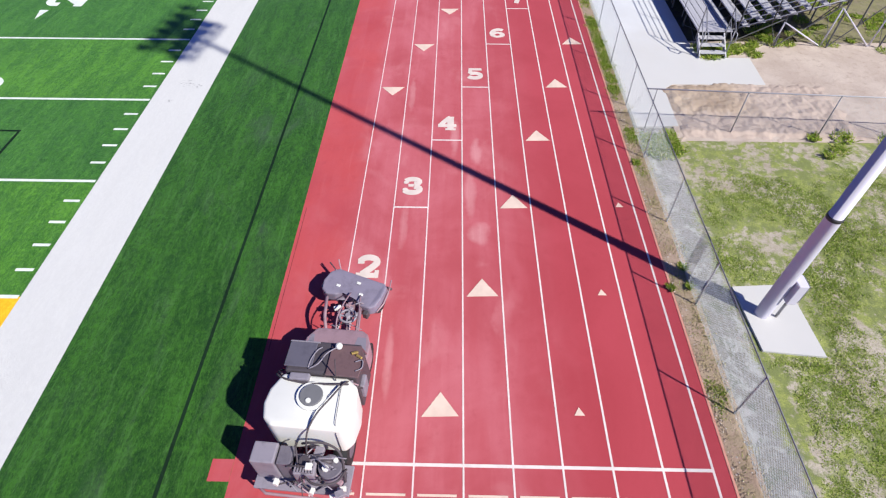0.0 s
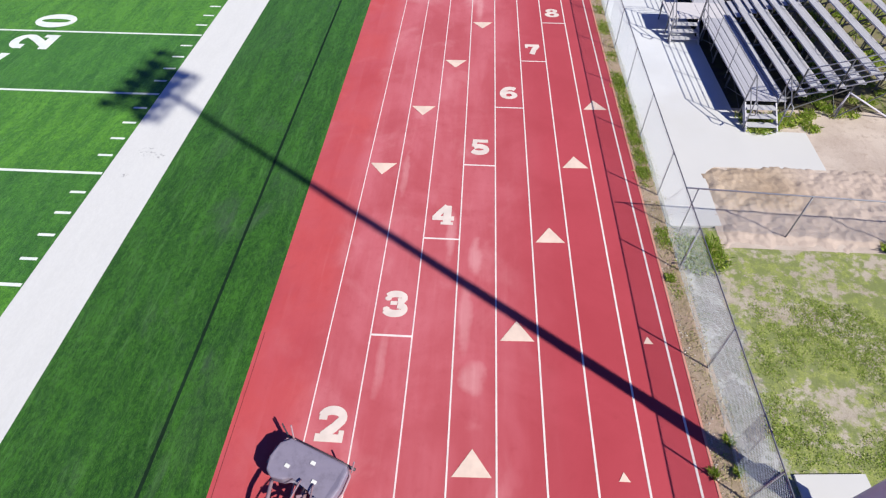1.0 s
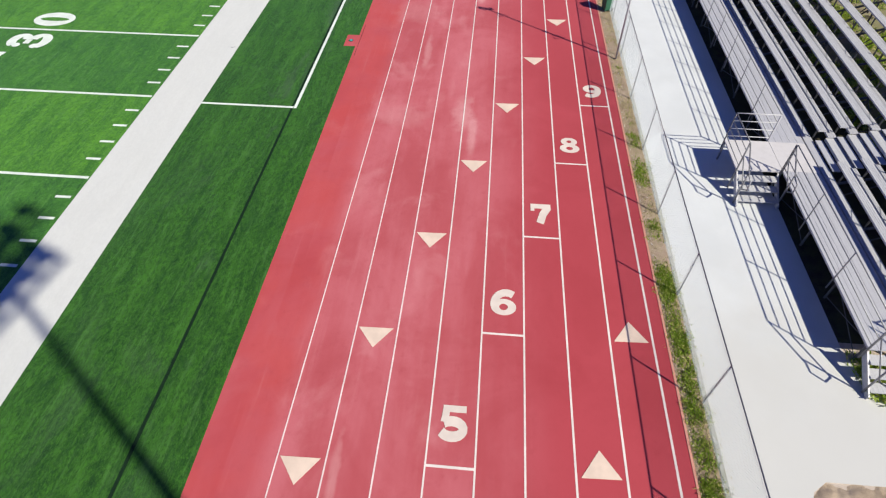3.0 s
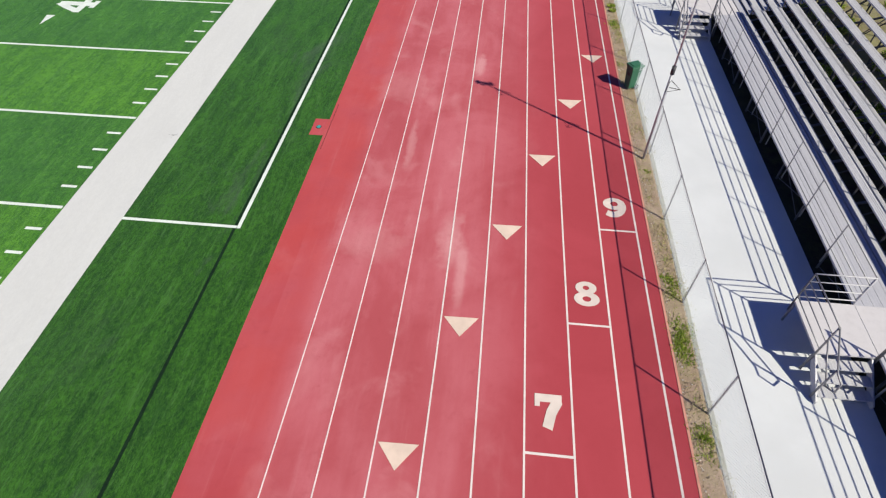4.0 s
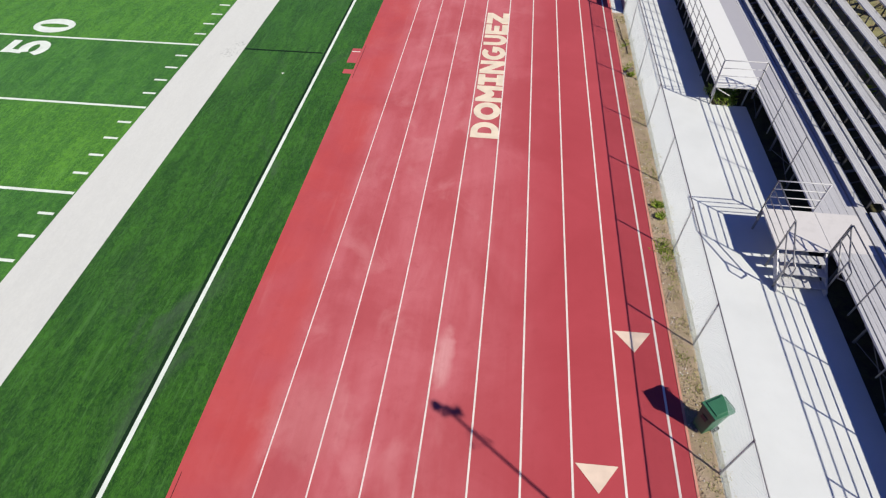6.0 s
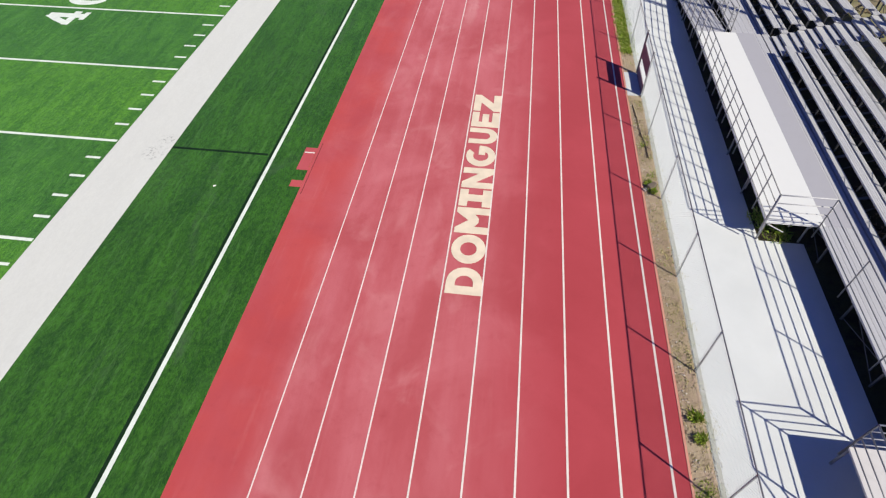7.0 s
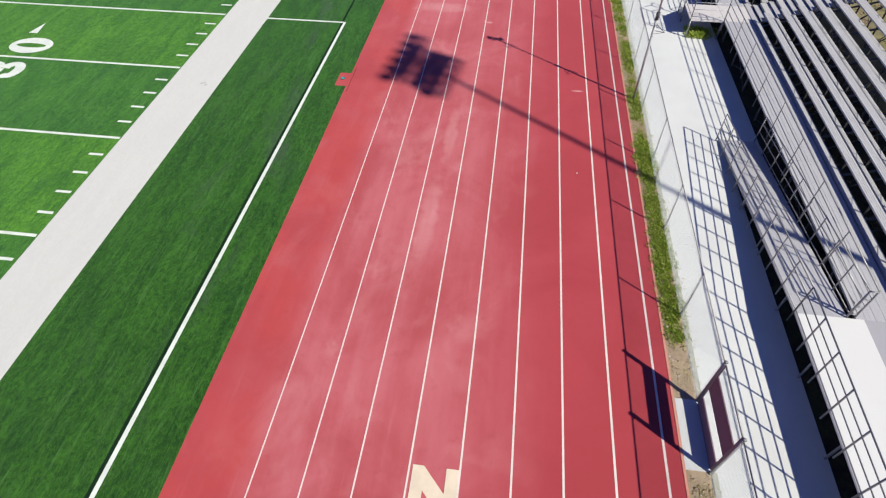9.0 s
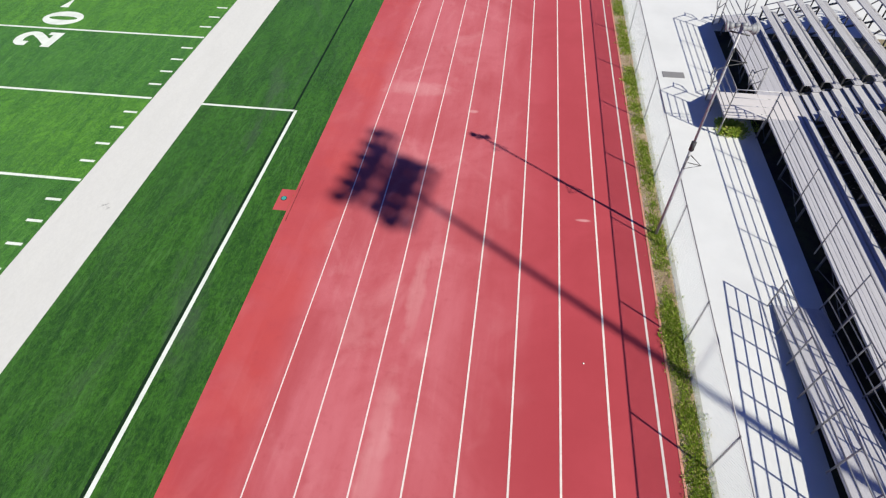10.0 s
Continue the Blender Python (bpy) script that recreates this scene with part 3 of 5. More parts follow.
# the word along the lane: block letters as filled outlines in a unit square (u along the word, v up)
def letter_loops(ch):
    s = 0.30
    if ch == "D":
        return [[(0, 0), (0.45, 0)] + arc(0.45, 0.5, 0.55, 0.5, -90, 90) + [(0, 1)], [(s, 0.25), (s, 0.75)] + arc(0.42, 0.5, 0.27, 0.25, 90, -90)]
    if ch == "O":
        return [arc(0.5, 0.5, 0.5, 0.5, 0, 348, 30), arc(0.5, 0.5, 0.23, 0.24, 0, -348, 24)]
    if ch == "M":
        return [[(0, 0), (0.26, 0), (0.26, 0.42), (0.42, 0.30), (0.58, 0.30), (0.74, 0.42), (0.74, 0), (1, 0), (1, 1), (0.80, 1), (0.5, 0.62), (0.20, 1), (0, 1)]]
    if ch == "I":
        return [[(0, 0), (1, 0), (1, 0.27), (0.70, 0.27), (0.70, 0.73), (1, 0.73), (1, 1), (0, 1), (0, 0.73), (0.30, 0.73), (0.30, 0.27), (0, 0.27)]]
    if ch == "N":
        return [[(0, 0), (0.28, 0), (0.28, 0.55), (0.72, 0), (1, 0), (1, 1), (0.72, 1), (0.72, 0.48), (0.28, 1), (0, 1)]]
    if ch == "G":
        return [arc(0.5, 0.5, 0.5, 0.5, 55, 345, 26) + [(1.0, 0.58), (0.55, 0.58), (0.55, 0.36), (0.70, 0.36)] + arc(0.5, 0.5, 0.24, 0.26, 310, 60, 18)]
    if ch == "U":
        return [[(0, 1), (0, 0.42)] + arc(0.5, 0.42, 0.5, 0.42, 180, 360, 18) + [(1, 1), (0.71, 1), (0.71, 0.44)] + arc(0.5, 0.44, 0.21, 0.18, 0, -180, 12) + [(0.29, 1)]]
    if ch == "E":
        return [[(0, 0), (1, 0), (1, 0.26), (0.34, 0.26), (0.34, 0.38), (0.88, 0.38), (0.88, 0.62), (0.34, 0.62), (0.34, 0.74), (1, 0.74), (1, 1), (0, 1)]]
    return [[(0, 0), (1, 0), (1, 0.27), (0.50, 0.27), (1, 0.76), (1, 1), (0, 1), (0, 0.73), (0.52, 0.73), (0, 0.24)]]


WORD = (("D", 40.72, 41.62), ("O", 41.76, 42.83), ("M", 42.88, 43.92), ("I", 43.98, 44.72), ("N", 44.79, 45.74), ("G", 45.83, 46.89), ("U", 47.00, 47.85), ("E", 47.93, 48.79), ("Z", 48.87, 49.88))
for ch, a, b in WORD:
    ob = new("letter", filled("letter", letter_loops(ch), M_CREAM))
    ob.parent = track
    ob.location = (2.02, a, 0.007)
    ob.scale = (b - a, 0.95, 1)
    ob.rotation_euler = (0, 0, radians(90))

# football field marks
for k in range(0, 27):
    y = 5 * k * YD
    mark("yard_line", rect(-60, -10.70, y - 0.055, y + 0.055), 0.005, M_FIELDWHITE, field)
    for h in range(1, 5):
        yy = y + h * YD
        mark("hash_mark", rect(-11.28, -10.78, yy - 0.05, yy + 0.05), 0.005, M_FIELDWHITE, field)
for k in range(1, 10):
    y = 10 * k * YD
    tens = str(k if k <= 5 else 10 - k)
    digit(tens, -17.75, y - 0.95, 0.0065, 1.25, 1.85, radians(90), M_FIELDWHITE, field, "field_number", 1.0)
    digit("0", -17.75, y + 0.95, 0.0065, 1.25, 1.85, radians(90), M_FIELDWHITE, field, "field_number", 1.0)
    if k != 5:
        s = -1 if k < 5 else 1
        mark("field_arrow", [(-18.55, y + s * 1.95), (-18.15, y + s * 1.95), (-18.35, y + s * 2.85)][::s], 0.005, M_FIELDWHITE, field)
mark("soccer_corner", rect(-14.6, -14.5, 5.3, 7.2), 0.005, M_SEAM, field)
mark("soccer_corner", rect(-24.0, -14.6, 7.1, 7.2), 0.005, M_SEAM, field)

# sideline turf: the seam and the second white touchline
mark("turf_seam", rect(-5.300, -5.215, Y0, Y1), 0.005, M_SEAM, sideline, "dark seam in the turf")
mark("turf_seam", rect(-8.68, -5.36, 45.56, 45.66), 0.005, M_SEAM, sideline)
mark("touchline", rect(-5.205, -5.10, 22.56, 68.48), 0.005, M_FIELDWHITE, sideline, "white painted touchline")
mark("goal_line", rect(-8.68, -5.22, 22.56, 22.66), 0.0085, M_FIELDWHITE, sideline)
mark("goal_line", rect(-8.68, -5.22, 68.40, 68.50), 0.0085, M_FIELDWHITE, sideline)
for x0, y0, y1 in ((-4.33, 27.12, 28.05), (-4.22, 45.0, 46.12), (-4.20, 44.20, 44.50), (-4.27, 63.50, 64.40), (-4.30, -4.58, -4.12)):
    mark("track_tab", rect(x0, EDGE - 0.001, y0, y1), 0.005, M_TRACK, sideline, "red rubber tab let into the turf", 0.006)
for x0, x1, y0, y1 in ((-3.745, -3.73, 26.4, 29.0), (-3.745, -3.73, 43.9, 46.4), (-3.745, -3.73, 63.1, 64.9), (-3.745, -3.735, -1.5, 3.5)):
    mark("cut_joint", rect(x0, x1, y0, y1), 0.001, M_CUT, track, "", 0.0015)
mark("tab_line", rect(-4.2, -3.86, 45.84, 45.89), 0.012, M_WHITE, sideline)


def valve_box(x, y):
    t = thing("valve_cover", "small round green valve cover set in a red tab", "valve cover", at=(x, y, 0.011))
    bm = bmesh.new()
    tube(bm, (0, 0, 0), (0, 0, 0.012), 0.095, 20)
    part("rim", bm, M_DARKSTEEL, t)
    bm = bmesh.new()
    tube(bm, (0, 0, 0.012), (0, 0, 0.02), 0.075, 20)
    part("lid", bm, plain_material("valve_green", (0.05, 0.32, 0.30), 0.5), t, "teal plastic lid")


valve_box(-4.10, 27.57)
valve_box(-4.08, 64.0)


# ---- chain-link fence ----
FENCE_H = 1.65


def fence_x(y):
    return 7.07


def chain_link(bm, p, q, z0, z1, pitch=0.075, r=0.0016):
    """Wires in both diagonals between p and q."""
    p, q = Vector((*p, 0)), Vector((*q, 0))
    length, d, h = (q - p).length, (q - p).normalized(), z1 - z0
    side = Vector((-d.y, d.x, 0)) * r
    for lean in (1, -1):
        k = 0
        while k * pitch < length + h:
            s0 = k * pitch - (h if lean > 0 else 0)
            a, b = s0, s0 + h
            za, zb = (z0, z1) if lean > 0 else (z1, z0)
            if a < 0:
                za += (zb - za) * (-a / h)
                a = 0.0
            if b > length:
                zb = za + (zb - za) * (length - a) / (b - a) if b > a else zb
                b = length
            if b - a > 0.02:
                pa, pb = p + d * a + Vector((0, 0, za)), p + d * b + Vector((0, 0, zb))
                w = (pb - pa).normalized().cross(side.normalized()) * r
                ring = [[bm.verts.new(c + o) for o in (w * 0.7 + side * 1.3, w * 0.7 - side * 1.3, -w * 0.7 - side * 1.3, -w * 0.7 + side * 1.3)] for c in (pa, pb)]
                for i in range(4):
                    bm.faces.new((ring[0][i], ring[0][(i + 1) % 4], ring[1][(i + 1) % 4], ring[1][i]))
            k += 1


def post_mesh(name, h, r, material):
    bm = bmesh.new()
    tube(bm, (0, 0, -0.05), (0, 0, h), r, 8)
    tube(bm, (0, 0, h), (0, 0, h + 0.025), r * 1.25, 8, r * 0.5)
    return mesh_of(name, bm, material)


FENCE_POST = post_mesh("post", FENCE_H, 0.021, M_GALV)
GATE_POST = post_mesh("gate_post", FENCE_H + 0.05, 0.036, M_GALV)
fence = thing("chain_link_fence", "galvanised chain-link fence along the running track", "fence")
for k in range(-9, 43):
    y = -2.87 + 3.012 * k
    y -= 0.42 * max(0.0, 1 - abs(y - 44.0) / 6)
    if not 49.9 < y < 53.0:
        piece("post", FENCE_POST, (fence_x(y), y, 0), fence)
for y in (50.48, 52.06):
    piece("gate_post", GATE_POST, (fence_x(y), y, 0), fence)
for a, b in ((-29.8, 20.0), (20.0, 50.48), (52.06, 90.0), (90.0, 125.0)):
    bm = bmesh.new()
    tube(bm, (fence_x(a), a, FENCE_H), (fence_x(b), b, FENCE_H), 0.016, 8)
    part("top_rail", bm, M_GALV, fence)
    bm = bmesh.new()
    tube(bm, (fence_x(a), a, 0.06), (fence_x(b), b, 0.06), 0.003, 5)
    part("tension_wire", bm, M_GALV, fence)
    bm = bmesh.new()
    chain_link(bm, (fence_x(a) - 0.027, a), (fence_x(b) - 0.027, b), 0.04, FENCE_H)
    part("chain_link_mesh", bm, M_WIRE, fence, "fine galvanised wire mesh")

cross = thing("chain_link_fence", "chain-link fence crossing the dirt beside the lawn", "fence")


def cross_y(x):
    return 7.74 - 0.05 * (x - 7.1)


for k in range(6):
    x = 7.42 + 2.96 * k
    piece("post", FENCE_POST, (x, cross_y(x) - 0.03, -0.07), cross)
bm = bmesh.new()
tube(bm, (7.09, cross_y(7.09), FENCE_H - 0.06), (24, cross_y(24), FENCE_H - 0.06), 0.021, 8)
part("top_rail", bm, M_ALU, cross, "bright top rail")
bm = bmesh.new()
chain_link(bm, (7.1, cross_y(7.1) + 0.03), (24, cross_y(24) + 0.03), 0.0, FENCE_H - 0.07, r=0.0011)
part("chain_link_mesh", bm, M_WIRE, cross)

gate = thing("fence_gate", "closed walk gate in the fence with two dark panels", "gate", at=(fence_x(51.4), 0, 0))
M_PANEL = plain_material("mauve_panel", (0.20, 0.13, 0.17), 0.6)
bm = bmesh.new()
pipe(bm, [(0, 50.54, 0.06), (0, 50.54, 1.66), (0, 52.0, 1.66), (0, 52.0, 0.06)], 0.02)
part("gate_frame", bm, M_GALV, gate)
for z0, z1 in ((0.02, 0.36), (0.72, 1.25)):
    bm = bmesh.new()
    box(bm, -0.012, 0.012, 50.56, 51.98, z0, z1)
    part("panel", bm, M_PANEL, gate, "dull mauve sheet panel")
bm = bmesh.new()
chain_link(bm, (0.03, 50.54), (0.03, 52.0), 0.05, 1.65)
part("chain_link_mesh", bm, M_WIRE, gate)


# ---- grandstand ----
DECK, DECK_X0, DECK_X1 = 0.75, 10.74, 11.84
S0, S1 = 13.45, 76.2
AISLES = (20.33, 36.78, 53.2, 69.6)
ROWS_N, RISE, RUN = 14, 0.176, 0.565
SEAT_X = 12.09
stand = thing("grandstand", "weathered aluminium grandstand with open plank rows", "grandstand")


def plank_mesh(name, w, length, t, material, ribs=3):
    """A hollow-section plank along y with shallow grooves."""
    bm = bmesh.new()
    step = w / ribs
    for i in range(ribs):
        box(bm, i * step + (0.004 if i else 0), (i + 1) * step - (0.004 if i < ribs - 1 else 0), 0, length, -0.010, 0)
    box(bm, 0.002, w - 0.002, 0.001, length - 0.001, -t, -0.0105)
    box(bm, 0.0, 0.012, 0.0, length, -t - 0.012, -0.0106)
    box(bm, w - 0.012, w, 0.0, length, -t - 0.012, -0.0106)
    return mesh_of(name, bm, material)


# front walkway planks, one more under the first seats
w = (DECK_X1 - DECK_X0) / 5
for i in range(6):
    for a, b in ((S0, 29.0), (29.0, 44.0), (44.0, 60.0), (60.0, S1)):
        piece("deck_plank", plank_mesh("deck_plank", w - 0.008 if i < 5 else 0.26, b - a - 0.01, 0.045, M_DECK, 1), (DECK_X0 + i * w + (0.045 if i == 5 else 0.0), a, DECK), stand)


def bracket(bm, x, y, z):
    box(bm, x + 0.09, x + 0.13, y - 0.02, y + 0.02, z + 0.001, z + 0.374)
    box(bm, x + 0.03, x + 0.23, y - 0.02, y + 0.02, z + 0.375, z + 0.387)


bm = bmesh.new()
bracket(bm, 0, 0, 0)
BRACKET = mesh_of("seat_bracket", bm, M_DARKSTEEL)
rest = bmesh.new()
edges = [S0] + [v for a in AISLES for v in (a - 0.74, a + 0.74)] + [S1]
BAYS = list(zip(edges[0::2], edges[1::2]))
for row in range(ROWS_N):
    zf, xs = DECK + RISE * row, SEAT_X + RUN * row
    for a, b in BAYS:
        piece("seat_plank", plank_mesh("seat_plank", 0.24, b - a, 0.04, M_ALU, 4), (xs, a, zf + 0.44), stand)
        if row:
            piece("foot_plank", plank_mesh("foot_plank", 0.26, b - a, 0.04, M_DECK, 3), (xs - 0.19, a, zf + 0.055), stand)
        ys = [a + 0.25 + 1.83 * i for i in range(int((b - a - 0.25) / 1.83) + 1)]
        if row < 8:
            for y in ys:
                piece("seat_bracket", BRACKET, (xs, y, zf), stand)
        else:
            for y in ys:
                bracket(rest, xs, y, zf)
    if row:
        for a in AISLES:
            bm = bmesh.new()
            box(bm, xs - 0.24, xs + 0.10, a - 0.74, a + 0.74, zf - 0.03, zf)
            box(bm, xs - 0.24, xs - 0.21, a - 0.74, a + 0.74, zf - 0.09, zf - 0.031)
            part("aisle_step", bm, M_ALU, stand, "wide aluminium aisle step")
            bm = bmesh.new()
            box(bm, xs - 0.50, xs - 0.28, a - 0.74, a + 0.74, zf - 0.13, zf - 0.10)
            part("aisle_step", bm, M_DECK, stand)

tagged(part("seat_brackets", rest, M_DARKSTEEL, stand), kind="stuff")
sway = bmesh.new()                                       # thin rods that brace the seats lengthwise
for row in range(ROWS_N):
    zf, xs = DECK + RISE * row, SEAT_X + RUN * row
    for a, b in BAYS:
        y = a + 0.25
        while y + 0.7 < b:
            tube(sway, (xs + 0.20, y, zf + 0.38), (xs + 0.36, y + 0.95, zf + 0.20), 0.007, 5)
            tube(sway, (xs + 0.16, y + 0.3, zf + 0.36), (xs + 0.38, y + 0.62, zf + 0.20), 0.006, 5)
            y += 1.83
tagged(part("sway_rods", sway, M_ALU, stand, "thin pale bracing rods"), kind="stuff")

# raking frames under the rows, one every six feet
frame_bm = bmesh.new()
x_end = SEAT_X + RUN * ROWS_N
tube(frame_bm, (SEAT_X - 0.2, 0, DECK - 0.12), (x_end, 0, DECK + RISE * ROWS_N - 0.05), 0.04, 6)
tube(frame_bm, (DECK_X0 + 0.04, 0, DECK - 0.10), (SEAT_X, 0, DECK - 0.10), 0.04, 6)
for x in (DECK_X0 + 0.15, 12.0, 14.2, 16.4, 18.6):
    top = DECK - 0.10 + max(0.0, (x - SEAT_X) * RISE / RUN)
    tube(frame_bm, (x, 0, -0.06), (x, 0, top), 0.035, 6)
for x in (12.0, 14.2, 16.4):
    tube(frame_bm, (x, 0, 0.0), (x + 2.2, 0, DECK + (x + 2.2 - SEAT_X) * RISE / RUN - 0.2), 0.022, 6)
# M_FRAME's dark tone carries the shade between the rows
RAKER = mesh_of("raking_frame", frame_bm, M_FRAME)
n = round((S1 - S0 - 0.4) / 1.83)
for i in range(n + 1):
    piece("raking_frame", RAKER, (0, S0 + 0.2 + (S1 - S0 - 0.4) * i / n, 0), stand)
for i in range(0, n, 2):
    ya, yb = S0 + 0.2 + (S1 - S0 - 0.4) * i / n, S0 + 0.2 + (S1 - S0 - 0.4) * (i + 1) / n
    for x in (DECK_X0 + 0.15, 14.2, 16.4, 18.6):
        zt = DECK - 0.12 + max(0.0, (x - SEAT_X) * RISE / RUN)
        for a, b in ((ya, yb), (yb, ya)):
            bm = bmesh.new()
            tube(bm, (x, a, 0.02), (x, b, zt), 0.012, 5)
            part("cross_brace", bm, M_FRAME, stand)


def guard(parent, points, height=1.10, rails=4, spacing=1.83, drop=0.38, r=0.017, material=None):
    """A guard rail along a line of deck points: posts bolted to the deck's edge and level pipes."""
    material = material or M_GALV
    for p, q in zip(points, points[1:]):
        p, q = Vector(p), Vector(q)
        k = max(1, round((q - p).length / spacing))
        bm = bmesh.new()
        tube(bm, (0, 0, -drop), (0, 0, height), r * 1.15, 8)
        post = mesh_of("rail_post", bm, material)
        for i in range(k + 1):
            piece("rail_post", post, p + (q - p) * i / k, parent)
        for j in range(rails):
            h = height - 0.28 * j
            bm = bmesh.new()
            tube(bm, p + Vector((0, 0, h)), q + Vector((0, 0, h)), r * (1.0 if j == 0 else 0.8), 8)
            part("guard_rail", bm, material, parent)


FX = DECK_X0 - 0.03
LAND = ((19.54, 20.98, 1), (35.98, 37.44, 1), (68.84, 70.30, -1))   # stair landings along y and the way they face
for a, b in ((S0, 19.52), (21.0, 35.96), (37.46, 43.51), (54.25, 68.82), (70.32, S1)):
    guard(stand, [(FX, a, DECK), (FX, b, DECK)], height=0.99, spacing=1.745)


# end rails: one climbs the near end of the rows, the other the far end
def end_rail(t):
    slope = RISE / RUN
    p = Vector((12.25, t, DECK + 0.18))
    q = Vector((SEAT_X + RUN * ROWS_N, t, DECK + 0.18 + (SEAT_X + RUN * ROWS_N - 12.25) * slope))
    for j, h in enumerate((1.06, 0.80, 0.53, 0.27, 0.0)):
        bm = bmesh.new()
        tube(bm, p + Vector((0, 0, h)), q + Vector((0, 0, h)), 0.02, 8)
        part("guard_rail", bm, M_ALU, stand)
    bm = bmesh.new()
    tube(bm, (0, 0, -0.25), (0, 0, 1.08), 0.03, 8)
    post = mesh_of("rail_post", bm, M_DARKSTEEL)
    for i in range(7):
        piece("rail_post", post, p + (q - p) * i / 6, stand)


end_rail(S0 - 0.05)
end_rail(S1 + 0.05)
# slanted end braces of pale pipe
for x, z in ((14.18, 1.10), (16.2, 1.70), (18.22, 2.30)):
    bm = bmesh.new()
    tube(bm, (x + 0.03, S0 + 0.35, -0.06), (x - 0.05, S0 + 0.08, z), 0.03, 8)
    part("end_brace", bm, M_POLE, stand, "pale pipe brace")
    bm = bmesh.new()
    tube(bm, (x - 0.05, S0 + 0.06, z), (x + 2.05, S0 + 0.35, -0.06), 0.028, 8)
    part("end_brace", bm, M_POLE, stand, "pale pipe brace")


def stair(x0, x1, y_top, s, parent, steps=3):
    """Open treads that go down from the deck at y_top; s = -1: towards smaller y."""
    for x in (x0 + 0.02, x1 - 0.02):
        bm = bmesh.new()
        run = (steps + 0.4) * 0.25 * s
        vs = [(x - 0.02, y_top, DECK - 0.30), (x - 0.02, y_top, DECK - 0.08), (x - 0.02, y_top + run, 0.10), (x - 0.02, y_top + run, -0.01), (x - 0.02, y_top + run * 0.80, -0.01)]
        lo = [bm.verts.new(v) for v in vs]
        hi = [bm.verts.new((v[0] + 0.04, v[1], v[2])) for v in vs]
        bm.faces.new(lo)
        bm.faces.new(hi[::-1])
        for i in range(5):
            bm.faces.new((lo[i], hi[i], hi[(i + 1) % 5], lo[(i + 1) % 5]))
        part("stair_stringer", bm, M_ALU, parent)
    for k in range(1, steps + 1):
        bm = bmesh.new()
        ya, yb = sorted((y_top + s * 0.25 * (k - 1) + s * 0.01, y_top + s * 0.25 * k + s * 0.02))
        z = DECK - DECK / (steps + 1) * k
        box(bm, x0 + 0.045, x1 - 0.045, ya, yb, z - 0.035, z)
        part("stair_tread", bm, M_ALU, parent)
    for x in (x0 - 0.02, x1 + 0.02):
        bm = bmesh.new()
        run = s * 0.25 * steps
        pipe(bm, [(x, y_top, DECK - 0.3), (x, y_top, DECK + 0.98), (x, y_top + run, 1.12), (x, y_top + run + s * 0.22, 1.10), (x, y_top + run + s * 0.25, 0.80), (x, y_top + run, 0.62)], 0.021)
        tube(bm, (x, y_top + run * 0.9, 0.0), (x, y_top + run * 0.9, 1.15), 0.024, 8)
        tube(bm, (x, y_top, DECK + 0.5), (x, y_top + run, 0.62), 0.018, 8)
        part("stair_handrail", bm, M_GALV, parent)


def landing(y0, y1, s):
    """A stair landing in front of the walkway: s = 1, stair at its near end; -1, at its far end."""
    x0, x1 = 9.39, DECK_X0 - 0.005
    t = thing("stair_landing", "raised metal stair landing with pipe rails before the grandstand", "stairs", "stair landings")
    bm = bmesh.new()
    box(bm, x0, x1, y0, y1, DECK - 0.05, DECK)
    body = part("landing_plate", bm, M_WORNPLATE, t, "pale coated landing plate")
    bm = bmesh.new()
    box(bm, DECK_X0, DECK_X1 - 0.02, y0 + 0.02, y1 - 0.02, DECK + 0.001, DECK + 0.007)
    part("bridge_plate", bm, M_WORNPLATE, t, "pale plate laid over the walkway")
    for x in (x0 + 0.03, x1 - 0.06):
        for y in (y0 + 0.04, y1 - 0.04):
            bm = bmesh.new()
            tube(bm, (x, y, -0.012), (x, y, DECK - 0.051), 0.03, 8)
            part("leg", bm, M_GALV, t)
    far, near = (y1, y0) if s > 0 else (y0, y1)
    guard(t, [(x0, near, DECK), (x0, far, DECK)], height=0.99, spacing=1.5)
    guard(t, [(x0, far, DECK), (x1 - 0.03, far, DECK)], height=0.99, spacing=1.4, material=M_ALU)
    stair(x0 + 0.03, x1 - 0.08, near, -1 if s > 0 else 1, t)
    return t


for a, b, s in LAND:
    landing(a, b, s)
stair(DECK_X0, DECK_X1, S0 - 0.005, -1, stand)
stair(DECK_X0, DECK_X1, S1 + 0.005, 1, stand)

# wide platform with the access ramp that runs down from it
ramp = thing("access_ramp", "long access platform and ramp with pipe guard rails", "ramp")
PX0, PX1, P0, P1, R1, RZ = 9.40, 10.725, 43.56, 54.2, 61.75, 0.06
bm = bmesh.new()
box(bm, PX0, 10.90, P0, P1, DECK + 0.002, DECK + 0.012)
box(bm, PX0, PX1, P0 + 0.002, P1 - 0.002, DECK - 0.05, DECK + 0.0015)
part("platform", bm, M_PLATE, ramp, "pale coated platform deck")
bm = bmesh.new()
box(bm, 10.905, 11.56, P0 + 0.01, P1, DECK + 0.002, DECK + 0.009)
part("bridge_plate", bm, plain_material("dull_lilac_plate", (0.37, 0.362, 0.41), 0.7, 0.0, 0.15, 3.0, 0.8), ramp, "dull grey plate laid over the walkway")
bm = bmesh.new()
tube(bm, (PX0 + 0.08, P0 + 0.03, DECK - 0.10), (PX0 + 0.58, P0 + 0.03, DECK - 0.36), 0.016, 6)
part("brace", bm, M_ALU, ramp, "pale pipe brace")
bm = bmesh.new()
